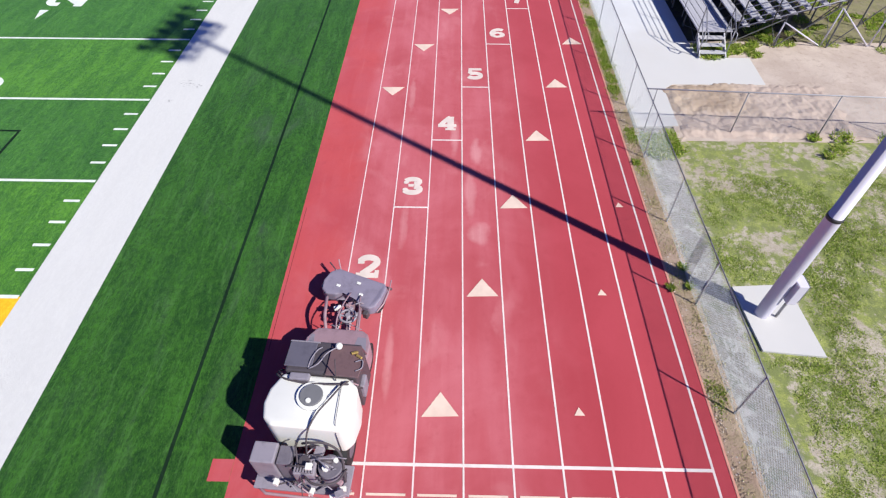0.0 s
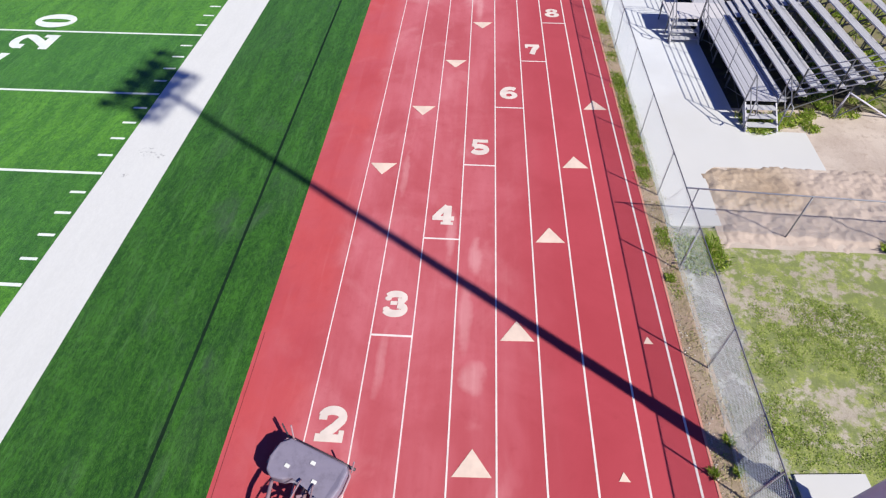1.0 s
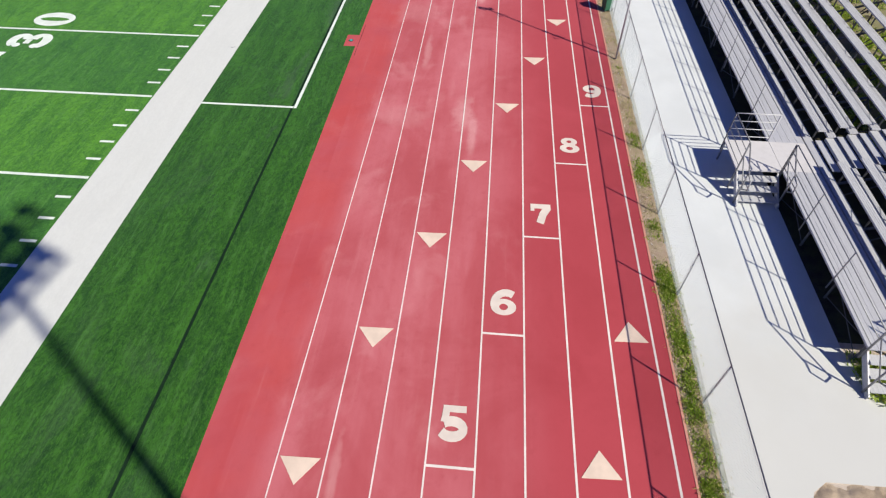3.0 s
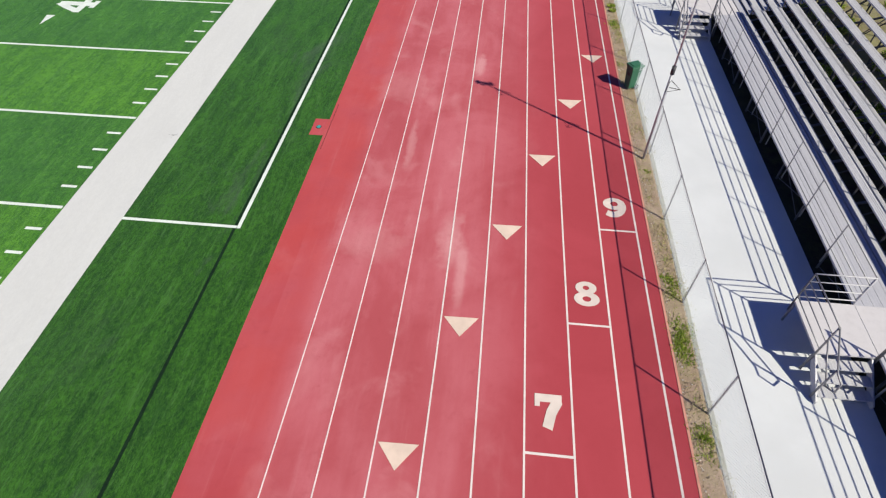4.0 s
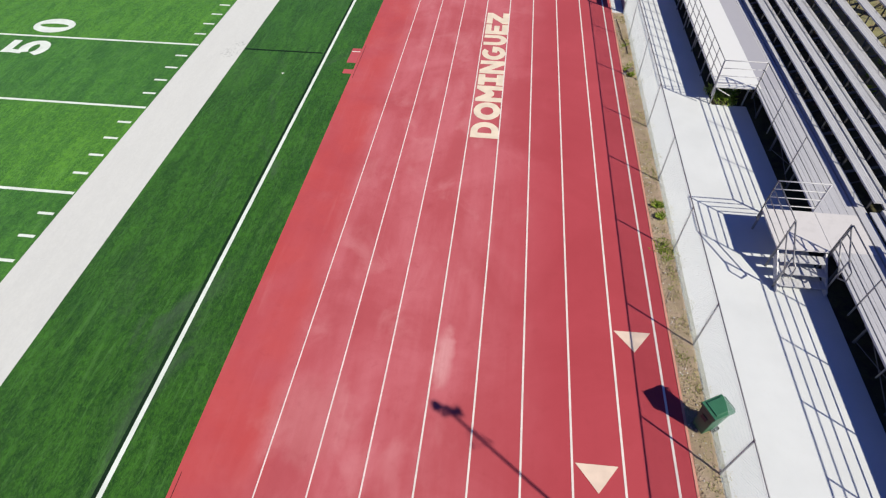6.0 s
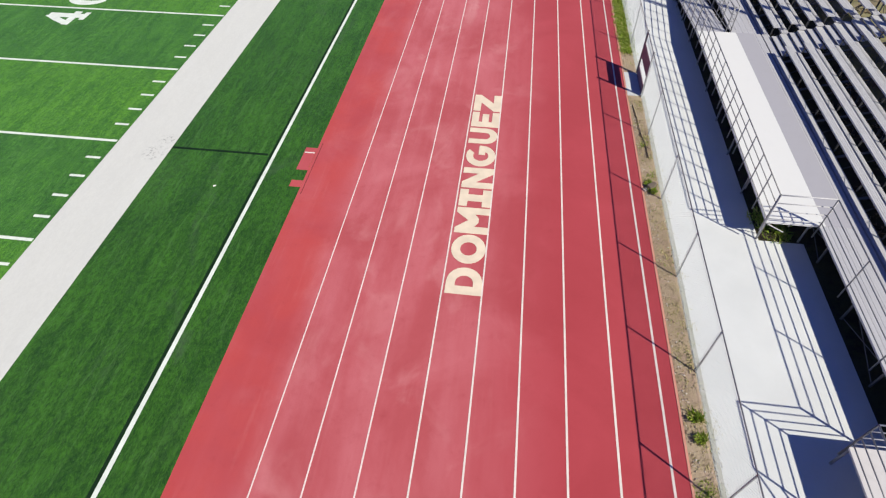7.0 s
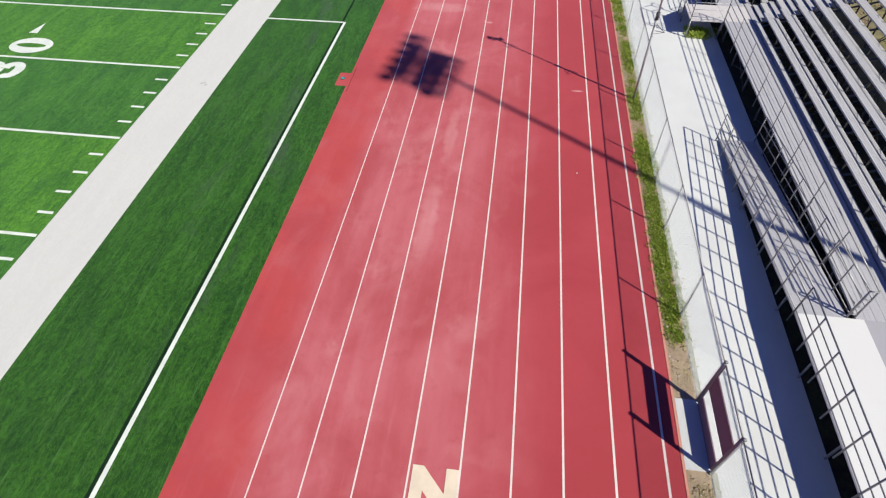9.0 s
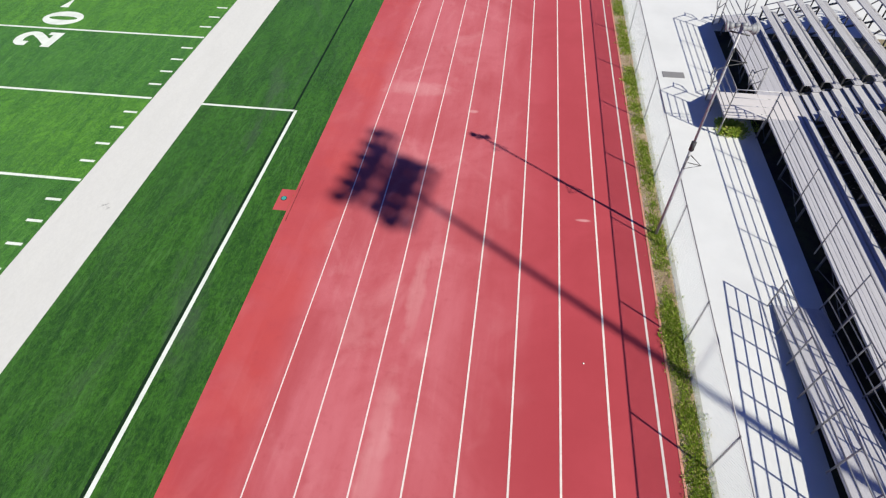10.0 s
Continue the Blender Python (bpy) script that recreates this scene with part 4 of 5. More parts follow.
vs = [bm.verts.new(v) for v in ((PX0, P1, DECK - 0.05), (PX1 - 0.17, P1, DECK - 0.05), (PX1 - 0.17, R1, RZ - 0.06), (PX0, R1, RZ - 0.06), (PX0, P1, DECK), (PX1 - 0.17, P1, DECK), (PX1 - 0.17, R1, RZ), (PX0, R1, RZ))]
for f in ((3, 2, 1, 0), (4, 5, 6, 7), (0, 1, 5, 4), (1, 2, 6, 5), (2, 3, 7, 6), (3, 0, 4, 7)):
    bm.faces.new([vs[i] for i in f])
part("ramp_deck", bm, M_DECK, ramp, "sloping aluminium ramp deck")
y = P0 + 0.1
while y < 60.5:
    z = DECK - 0.06 if y < P1 else DECK - 0.07 + (RZ - DECK) * (y - P1) / (R1 - P1)
    for x in (PX0 + 0.06, PX1 - 0.16):
        bm = bmesh.new()
        tube(bm, (x, y, -0.012), (x, y, z), 0.03, 6)
        part("leg", bm, M_GALV, ramp)
    y += 1.86
guard(ramp, [(PX0 - 0.06, P0, DECK), (PX0 - 0.06, P1, DECK)], height=0.98, spacing=0.82, r=0.018, drop=0.3)
guard(ramp, [(PX0 - 0.06, P1, DECK), (PX0 - 0.10, R1, RZ)], height=0.98, spacing=0.81, r=0.018, drop=0.3)
guard(ramp, [(PX1 - 0.20, P1 + 0.05, DECK), (PX1 - 0.22, R1, RZ)], height=0.98, spacing=0.84, r=0.016, drop=0.2)
guard(ramp, [(PX1 - 0.20, P1 + 0.03, DECK), (PX1 - 0.03, P1 + 0.03, DECK)], height=0.98, spacing=1.0, r=0.018, drop=0.05)
guard(ramp, [(PX0 - 0.04, P0 - 0.02, DECK), (10.74, P0 - 0.02, DECK)], height=0.98, spacing=1.4, material=M_ALU)
for x in (9.48, 10.02, 10.56):
    bm = bmesh.new()
    tube(bm, (x, P0 + 0.02, DECK + 0.0), (x, P0 + 0.02, DECK - 0.12), 0.02, 6)
    part("stub", bm, M_GALV, ramp)
mat = thing("floor_mat", "dark rubber mat lying on the concrete", "mat")
bm = bmesh.new()
box(bm, 8.10, 8.90, 72.35, 72.75, -0.011, 0.004)
part("mat_sheet", bevelled(bm, 0.003, 1), plain_material("dark_grey_rubber", (0.20, 0.20, 0.21), 0.8), mat)


# ---- poles ----
def light_pole(x, y, h, label, stretch=1.0, thin=1.0):
    t = thing("light_pole", label, "light pole", at=(x, y, 0.03))
    bm = bmesh.new()
    n = 20
    rings = []
    for z, r in ((-0.1, 0.18), (3.45, 0.168), (3.5, 0.168), (3.5, 0.155), (h * 0.6, 0.13 * thin), (h, 0.095 * thin)):
        rings.append([bm.verts.new((r * math.cos(2 * math.pi * i / n), r * math.sin(2 * math.pi * i / n), z)) for i in range(n)])
    for a, b in zip(rings, rings[1:]):
        for i in range(n):
            bm.faces.new((a[i], a[(i + 1) % n], b[(i + 1) % n], b[i])).smooth = True
    bm.faces.new(rings[-1])
    part("shaft", bm, M_POLE, t, "tapered pale steel shaft")
    bm = bmesh.new()
    tube(bm, (0, 0, 3.44), (0, 0, 3.53), 0.174, 20)
    part("collar", bm, M_DARKSTEEL, t, "dark slip-joint collar")
    bm = bmesh.new()
    box(bm, 0.15, 0.38, -0.28, 0.10, 0.75, 1.45)
    bevelled(bm, 0.02)
    cab = part("junction_box", bm, M_POLE, t, "grey junction box on the shaft")
    bm = bmesh.new()
    box(bm, 0.421, 0.432, -0.25, 0.07, 0.79, 1.41)
    part("box_door", bm, M_GALV, cab)
    bm = bmesh.new()
    tube(bm, (0.32, -0.09, -0.03), (0.32, -0.09, 0.749), 0.035, 8)
    part("conduit", bm, M_GALV, cab)
    turn = Matrix.Rotation(radians(-99), 4, "Z")
    for z, half, count, lamp in ((h - 0.55, 2.05, 6, 0.27), (h - 1.0, 1.25, 4, 0.28), (h - 1.85, 1.45, 5, 0.28), (h - 2.45, 1.60, 5, 0.28)):
        half *= stretch
        bm = bmesh.new()
        box(bm, -half, half, -0.06, 0.06, z - 0.06, z + 0.06, turn)
        arm = part("cross_arm", bm, M_GALV, t)
        for i in range(count):
            bm = bmesh.new()
            u = -half + 0.2 + (2 * half - 0.4) * i / (count - 1)
            tube(bm, turn @ Vector((u, -0.10, z + 0.38)), turn @ Vector((u, -0.55, z + 0.10)), lamp * 0.45, 12, lamp)
            tube(bm, turn @ Vector((u, 0.08, z + 0.48)), turn @ Vector((u, -0.10, z + 0.38)), lamp * 0.55, 12, lamp * 0.55)
            tube(bm, turn @ Vector((u, 0, z + 0.06)), turn @ Vector((u, 0, z + 0.36)), 0.03, 6)
            part("floodlight", bm, M_LAMP, arm, "round floodlight reflector")
    return t


light_pole(8.67, -0.14, 23.5, "tall pale steel light pole on a concrete pad")
light_pole(18.45, 51.05, 23.3, "tall pale steel light pole behind the grandstand", 0.88, 0.8)


def horn_pole(x, y, h):
    t = thing("speaker_pole", "thin weathered pole with loudspeaker horns on top", "pole", "speaker poles", at=(x, y, -0.02))
    rusty = M_POLEGREY
    bm = bmesh.new()
    tube(bm, (0, 0, 0), (0, 0, h * 0.52), 0.040, 10)
    tube(bm, (0, 0, h * 0.52), (0, 0, h), 0.029, 10)
    part("pole", bm, rusty, t)
    bm = bmesh.new()
    tube(bm, (0, 0, h * 0.5), (0, 0, h * 0.54), 0.06, 10)
    part("coupling", bm, M_DARKSTEEL, t)
    for z, s in ((2.62, 0.24), (5.35, 0.28)):
        bm = bmesh.new()
        pipe(bm, [(0.02, 0, z + s), (-0.10, -0.26, z), (0.34, -0.10, z), (0.02, 0, z + s)], 0.013, 6)
        tube(bm, (0, 0, z), (-0.10, -0.26, z), 0.011, 6)
        tube(bm, (0, 0, z), (0.34, -0.10, z), 0.011, 6)
        part("bracket", bm, M_DARKSTEEL, t, "dark triangular bracket")
    bm = bmesh.new()
    tube(bm, (-0.18, 0.08, h - 0.06), (0.18, -0.08, h - 0.06), 0.016, 8)
    arm = part("cross_arm", bm, M_DARKSTEEL, t)
    for dx, dy, turn in ((0.12, -0.05, -60), (-0.12, 0.05, 80)):   # flared re-entrant horns with their drivers
        m = pose(dx, dy, h + 0.07, -12, 0, turn)
        bm = bmesh.new()
        for u0, u1, r0, r1 in ((-0.22, -0.10, 0.045, 0.045), (-0.10, 0.02, 0.035, 0.05), (0.02, 0.12, 0.05, 0.09), (0.12, 0.17, 0.09, 0.115)):
            tube(bm, m @ Vector((0, u0, 0)), m @ Vector((0, u1, 0)), r0, 16, r1)
        part("horn", bm, M_HORN, arm, "grey loudspeaker horn")
    return t


M_POLEGREY = metal_material("weathered_pole", (0.43, 0.435, 0.46), 0.6, 0.3, 0.4)
M_HORN = plain_material("pale_horn", (0.26, 0.27, 0.29), 0.45)
horn_pole(6.85, 27.01, 6.08)
horn_pole(6.82, 63.91, 5.98)


# ---- wheelie bin ----
def wheelie_bin(x, y, rz):
    green = plain_material("green_plastic", (0.03, 0.13, 0.07), 0.45)
    t = thing("wheelie_bin", "green plastic wheelie bin with a closed lid beside the track", "bin", at=(x, y, 0.0), rz=rz)
    bm = bmesh.new()
    vs = []
    for z, hx, hy in ((0.06, 0.20, 0.24), (0.98, 0.27, 0.33)):
        vs.append([bm.verts.new((sx * hx, sy * hy, z)) for sx, sy in ((-1, -1), (1, -1), (1, 1), (-1, 1))])
    bm.faces.new(vs[0][::-1])
    bm.faces.new(vs[1])
    for i in range(4):
        bm.faces.new((vs[0][i], vs[0][(i + 1) % 4], vs[1][(i + 1) % 4], vs[1][i]))
    bevelled(bm, 0.035, 2)
    body = part("body", bm, green, t)
    bm = bmesh.new()
    box(bm, -0.295, 0.295, -0.355, 0.355, 0.93, 0.985)
    bevelled(bm, 0.012, 1)
    part("rim", bm, green, body)
    bm = bmesh.new()
    box(bm, -0.30, 0.30, -0.37, 0.34, 0.99, 1.045)
    box(bm, -0.22, 0.22, -0.27, 0.26, 1.04, 1.075)
    bevelled(bm, 0.014, 2)
    part("lid", bm, plain_material("faded_green_lid", (0.045, 0.17, 0.095), 0.4), t, "faded green ribbed lid")
    bm = bmesh.new()
    pipe(bm, [(-0.22, 0.34, 0.95), (-0.22, 0.42, 0.98), (0.22, 0.42, 0.98), (0.22, 0.34, 0.95)], 0.016)
    part("handle", bm, green, t)
    for sx in (-1, 1):
        bm = bmesh.new()
        tube(bm, (sx * 0.21, 0.25, 0.10), (sx * 0.27, 0.25, 0.10), 0.10, 16)
        part("wheel", bm, M_RUBBER, t, "black rubber wheel")
    t.scale = (0.70, 0.70, 0.92)
    bm = bmesh.new()
    box(bm, -0.1, 0.1, -0.335, -0.30, 0.62, 0.74)
    part("sticker", bm, plain_material("dark_sticker", (0.03, 0.05, 0.04), 0.5), t, "dark rectangular sticker")


M_RUBBER = plain_material("black_rubber", (0.018, 0.018, 0.02), 0.8)
wheelie_bin(6.90, 31.22, radians(-62))


# ---- track sweeper ----
def sweeper():
    steel = plain_material("dusty_grey_steel", (0.27, 0.245, 0.29), 0.6, 0.1, 0.5, 5.0)
    dark = plain_material("oily_black_metal", (0.085, 0.072, 0.084), 0.55, 0.2, 0.4, 9.0)
    hood = plain_material("faded_pink_hood", (0.36, 0.235, 0.265), 0.5, 0.1, 0.75, 3.0)
    tank = plain_material("white_poly_tank", (0.72, 0.72, 0.68), 0.42, 0.0, 0.16, 2.5, 0.82)
    darkgrey = plain_material("grimy_grey_steel", (0.15, 0.135, 0.165), 0.55, 0.1, 0.6, 9.0)
    dusty = plain_material("dusty_rubber_hose", (0.075, 0.062, 0.07), 0.8, 0.0, 0.5, 10.0)
    glassy = plain_material("smoked_grey_panel", (0.115, 0.108, 0.14), 0.25, 0.0, 0.5, 3.0)
    brown = plain_material("brown_seat_vinyl", (0.14, 0.085, 0.09), 0.5, 0.0, 0.5, 7.0)
    t = thing("track_sweeper", "dusty track cleaning machine with white tank and front broom", "cleaning machine", at=(-1.93, -2.66, 0), rz=radians(-4.0))
    # chassis and wheels
    bm = bmesh.new()
    for x in (-0.42, 0.42):
        box(bm, x - 0.05, x + 0.05, -2.0, 1.15, 0.42, 0.56)
    for y in (-1.9, -0.9, 0.2, 1.05):
        box(bm, -0.42, 0.42, y - 0.05, y + 0.05, 0.44, 0.54)
    bevelled(bm, 0.01, 1)
    part("chassis", bm, dark, t)
    for x in (-0.54, 0.56):
        for y, r in ((0.85, 0.36), (-1.25, 0.42)):
            bm = bmesh.new()
            tube(bm, (x - 0.14, y, r), (x + 0.14, y, r), r, 28)
            wheel = part("wheel", bm, M_RUBBER, t, "black rubber tyre")
            bm = bmesh.new()
            tube(bm, (x - 0.145, y, r), (x + 0.145, y, r), r * 0.55, 20)
            part("rim", bm, darkgrey, wheel)
    # water tank: a bulging body with straps, collar and lid
    bm = bmesh.new()
    prism(bm, [(-0.66, -0.46), (-0.84, -0.80), (-0.88, -1.10), (-0.80, -1.40), (-0.62, -1.54), (0.70, -1.54), (0.84, -1.38), (0.90, -1.0), (0.86, -0.62), (0.64, -0.46)], 0.85, 1.84)
    bevelled(bm, 0.075, 3)
    for v in bm.verts:
        if v.co.z > 1.6:
            v.co.z += 0.05 * max(0.0, 1 - (v.co.x / 0.9) ** 2)
    for f in bm.faces:
        f.smooth = True
    body = part("tank", bm, tank, t, "white plastic water tank")
    bm = bmesh.new()
    tube(bm, (0.03, -0.92, 1.84), (0.03, -0.92, 1.93), 0.285, 28)
    part("filler_collar", bm, tank, body)
    bm = bmesh.new()
    tube(bm, (0.03, -0.92, 1.93), (0.03, -0.92, 1.965), 0.225, 28, 0.215)
    lid = part("lid", bm, plain_material("grey_lid", (0.16, 0.16, 0.17), 0.5), body, "dark grey screw lid")
    bm = bmesh.new()
    tube(bm, (0.01, -1.05, 1.965), (0.01, -1.05, 1.99), 0.05, 12)
    part("cap", bm, tank, lid)
    for x in (0.50,):
        bm = bmesh.new()
        pts = [(x, -0.445, 0.9), (x, -0.445, 1.76), (x + 0.05, -0.58, 1.90), (x + 0.10, -1.42, 1.90), (x + 0.12, -1.555, 1.75), (x + 0.12, -1.555, 0.9)]
        pipe(bm, pts, 0.007, 6)
        part("strap", bm, dark, body)
    bm = bmesh.new()
    pipe(bm, curve_points([(0.70, -0.44, 1.6), (0.62, -0.60, 1.93), (0.42, -0.95, 1.96), (0.22, -1.30, 1.95), (0.10, -1.62, 1.8), (0.02, -1.80, 1.15)]), 0.018, 8)
    part("hose", bm, dusty, t, "black rubber hose over the tank")
    # rear power pack
    bm = bmesh.new()
    box(bm, -1.02, 0.86, -2.28, -1.70, 0.52, 0.60)
    bevelled(bm, 0.01, 1)
    part("rear_tray", bm, steel, t)
    bm = bmesh.new()
    box(bm, -0.96, -0.50, -2.08, -1.68, 0.60, 1.42)
    bevelled(bm, 0.03)
    part("fuel_box", bm, steel, t, "scuffed lilac-grey metal box")
    bm = bmesh.new()
    box(bm, -0.47, -0.20, -2.06, -1.70, 0.60, 1.36)
    bevelled(bm, 0.02)
    part("battery_box", bm, darkgrey, t)
    bm = bmesh.new()
    box(bm, -0.16, 0.26, -2.16, -1.76, 0.60, 1.20)
    bevelled(bm, 0.04)
    engine = part("engine", bm, steel, t, "small grey engine block")
    for i in range(7):
        bm = bmesh.new()
        box(bm, -0.13 + i * 0.055, -0.105 + i * 0.055, -2.13, -1.81, 1.19, 1.25)
        part("cooling_fin", bm, steel, engine)
    bm = bmesh.new()
    tube(bm, (0.05, -1.95, 1.20), (0.05, -1.95, 1.36), 0.10, 14)
    part("air_filter", bm, dark, engine)
    bm = bmesh.new()
    tube(bm, (0.27, -1.90, 1.28), (0.56, -1.90, 1.28), 0.045, 10)
    part("exhaust", bm, dark, engine)
    bm = bmesh.new()
    tube(bm, (0.52, -1.96, 0.60), (0.52, -1.96, 1.22), 0.24, 22, 0.22)
    part("blower", bm, darkgrey, t, "grimy round blower housing")
    bm = bmesh.new()
    tube(bm, (0.46, -2.03, 1.22), (0.46, -2.03, 1.32), 0.06, 12)
    part("filler_cap", bm, tank, t)
    bm = bmesh.new()
    tube(bm, (0.62, -1.86, 1.22), (0.62, -1.86, 1.28), 0.045, 12)
    part("filler_cap", bm, tank, t)
    bm = bmesh.new()
    pipe(bm, curve_points([(-0.05, -1.66, 1.42), (0.15, -1.70, 1.60), (0.45, -1.68, 1.56), (0.72, -1.80, 1.4), (0.80, -2.1, 0.85)]), 0.024, 8)
    pipe(bm, curve_points([(0.10, -2.2, 1.25), (0.35, -2.34, 1.30), (0.70, -2.25, 1.25), (0.82, -1.95, 1.1)]), 0.022, 8)
    pipe(bm, curve_points([(-0.15, -1.68, 1.5), (-0.10, -1.85, 1.50), (0.0, -2.2, 1.0), (0.2, -2.3, 0.7)]), 0.018, 8)
    part("hose", bm, dusty, t)
    bm = bmesh.new()
    pipe(bm, [(-1.0, -2.2, 0.56), (-0.75, -2.36, 0.56), (0.70, -2.38, 0.56), (0.88, -2.15, 0.56)], 0.03, 8)
    part("bumper", bm, hood, t, "bent pipe bumper")
    # cab with a roof of three panels and a sloping windscreen
    bm = bmesh.new()
    box(bm, -0.66, 0.84, -0.44, 0.34, 0.60, 1.95)
    for v in bm.verts:
        if v.co.z > 1.5:
            v.co.x *= 0.94
            v.co.y = v.co.y * 0.92 - 0.05
    bevelled(bm, 0.05)
    cab = part("cab", bm, dark, t, "dark enclosed cab")
    bm = bmesh.new()
    box(bm, -0.66, -0.10, -0.36, 0.20, 1.955, 1.99)
    bevelled(bm, 0.012, 1)
    part("roof_panel", bm, glassy, cab, "glossy grey-violet roof panel")
    bm = bmesh.new()
    prism(bm, [(0.20, -0.50), (0.86, -0.50), (0.92, -0.10), (0.80, 0.20), (0.20, 0.20)], 1.955, 1.995)
    bevelled(bm, 0.012, 1)
    part("roof_panel", bm, brown, cab, "brown roof panel")
    bm = bmesh.new()
    box(bm, -0.67, -0.06, 0.205, 0.235, 1.94, 1.975)
    bevelled(bm, 0.008)
    part("light_bar", bm, steel, cab)
    bm = bmesh.new()
    vs = [bm.verts.new(v) for v in ((-0.60, 0.255, 1.86), (0.78, 0.255, 1.86), (0.76, 0.52, 1.16), (-0.64, 0.52, 1.16))]
    lo = [bm.verts.new(v.co + Vector((0, -0.03, -0.02))) for v in vs]
    bm.faces.new(vs[::-1])
    bm.faces.new(lo)
    for i in range(4):
        bm.faces.new((vs[i], vs[(i + 1) % 4], lo[(i + 1) % 4], lo[i]))
    part("windscreen", bm, plain_material("dusty_dark_glass", (0.10, 0.07, 0.085), 0.3, 0.0, 0.5, 4.0), cab, "dusty dark windscreen")
    gold = plain_material("brass_fitting", (0.55, 0.38, 0.12), 0.4, 0.6, 0.3, 20.0)
    for x, y, a in ((0.70, 0.02, 20), (0.80, -0.06, -30)):
        bm = bmesh.new()
        box(bm, -0.07, 0.07, -0.025, 0.025, 1.997, 2.04, pose(x, y, 0, 0, 0, a))
        part("clamp", bevelled(bm, 0.008, 1), gold, cab, "small brass clamp")
    bm = bmesh.new()
    pipe(bm, curve_points([(0.74, -0.18, 2.01), (0.88, -0.14, 2.03), (0.90, -0.30, 2.02), (0.78, -0.38, 2.01)], 5), 0.012, 6)
    part("grab_handle", bm, steel, cab)
    bm = bmesh.new()
    box(bm, -0.50, -0.10, -0.62, -0.47, 1.80, 1.95)
    bevelled(bm, 0.03)
    part("rear_light_box", bm, steel, cab)
    bm = bmesh.new()
    pipe(bm, curve_points([(-0.16, -0.38, 2.0), (-0.14, -0.2, 2.02), (-0.06, 0.0, 2.03), (0.02, 0.10, 2.0)]), 0.013, 6)
    pipe(bm, curve_points([(-0.14, -0.40, 2.0), (0.04, -0.3, 2.06), (0.16, -0.08, 2.08), (0.34, 0.10, 2.06)]), 0.013, 6)
    part("cable", bm, steel, cab)
    bm = bmesh.new()
    bmesh.ops.create_icosphere(bm, subdivisions=2, radius=0.075, matrix=pose(0.36, 0.12, 2.06))
    part("beacon", bm, tank, cab, "small white beacon")
    bm = bmesh.new()
    pipe(bm, curve_points([(-0.86, -0.30, 1.2), (-0.84, -0.42, 1.7), (-0.62, -0.58, 1.86), (-0.2, -0.66, 1.90), (0.3, -0.66, 1.92), (0.66, -0.60, 1.86), (0.86, -0.42, 1.4)]), 0.022, 8)
    pipe(bm, curve_points([(-0.88, -0.1, 1.3), (-0.86, -0.3, 1.6), (-0.70, -0.46, 1.80)]), 0.02, 8)
    part("hose", bm, dusty, t, "bundle of black hoses")
    bm = bmesh.new()
    tube(bm, (0.42, -0.56, 1.9), (0.45, -0.40, 2.45), 0.012, 6)
    part("antenna", bm, dark, cab)
    bm = bmesh.new()
    box(bm, 0.80, 0.90, -0.40, -0.10, 0.95, 1.40)
    bevelled(bm, 0.03)
    part("side_tool_box", bm, steel, t)
    # small grimy fittings behind the cab and on the power pack
    odd = random.Random(12)
    for x0, x1, y0, y1, z0, z1, count in ((-0.15, 0.80, -2.25, -1.70, 0.90, 1.48, 22), (-0.95, 0.85, -2.34, -2.12, 0.62, 0.95, 14), (-0.80, 0.80, -0.60, -0.47, 1.55, 1.85, 9), (-0.30, 0.34, 1.34, 2.15, 0.55, 0.80, 14)):
        for _ in range(count):
            p = Vector((odd.uniform(x0, x1), odd.uniform(y0, y1), odd.uniform(z0, z1)))
            bm = bmesh.new()
            if odd.random() < 0.55:
                d = Vector((odd.uniform(-0.3, 0.3), odd.uniform(-0.12, 0.12), odd.uniform(-0.12, 0.1)))
                pipe(bm, curve_points([p - d, p + Vector((0, 0, 0.05)), p + d], 5), odd.uniform(0.008, 0.018), 6)
                part("hose", bm, odd.choice((dusty, hood, steel)), t)
            else:
                a, b, c = odd.uniform(0.03, 0.09), odd.uniform(0.03, 0.08), odd.uniform(0.03, 0.07)
                box(bm, -a, a, -b, b, -c, c, pose(p.x, p.y, p.z, 0, 0, odd.uniform(-40, 40)))
                part("fitting", bevelled(bm, 0.008, 1), odd.choice((steel, hood, darkgrey, tank)), t)
    # broad hood that covers the front wheels
    bm = bmesh.new()
    prism(bm, [(-0.70, 0.36), (-0.70, 0.88), (-0.56, 1.14), (-0.50, 1.20), (0.52, 1.20), (0.66, 1.10), (0.78, 0.80), (0.78, 0.36)], 0.52, 1.16)
    for v in bm.verts:
        if v.co.z > 1:
            v.co.z -= 0.20 * max(0.0, v.co.y - 0.4)
    bevelled(bm, 0.05, 3)
    cowl = part("hood", bm, hood, t, "faded pinkish engine hood")
    for x0, x1 in ((-0.66, -0.44), (0.40, 0.74)):
        bm = bmesh.new()
        vs = []
        for y, z in ((0.42, 1.165), (0.70, 1.105), (0.98, 1.045)):
            vs.append([bm.verts.new((x0 + 0.10 * (y - 0.42), y, z)), bm.verts.new((x1 - 0.16 * (y - 0.42), y, z)), bm.verts.new((x1 - 0.16 * (y - 0.42), y, z - 0.03)), bm.verts.new((x0 + 0.10 * (y - 0.42), y, z - 0.03))])
        for p, q in zip(vs, vs[1:]):
            for i in range(4):
                bm.faces.new((p[i], p[(i + 1) % 4], q[(i + 1) % 4], q[i]))
        bm.faces.new(vs[0][::-1])
        bm.faces.new(vs[-1])
        part("side_panel", bm, steel, cowl, "grimy grey side panel")
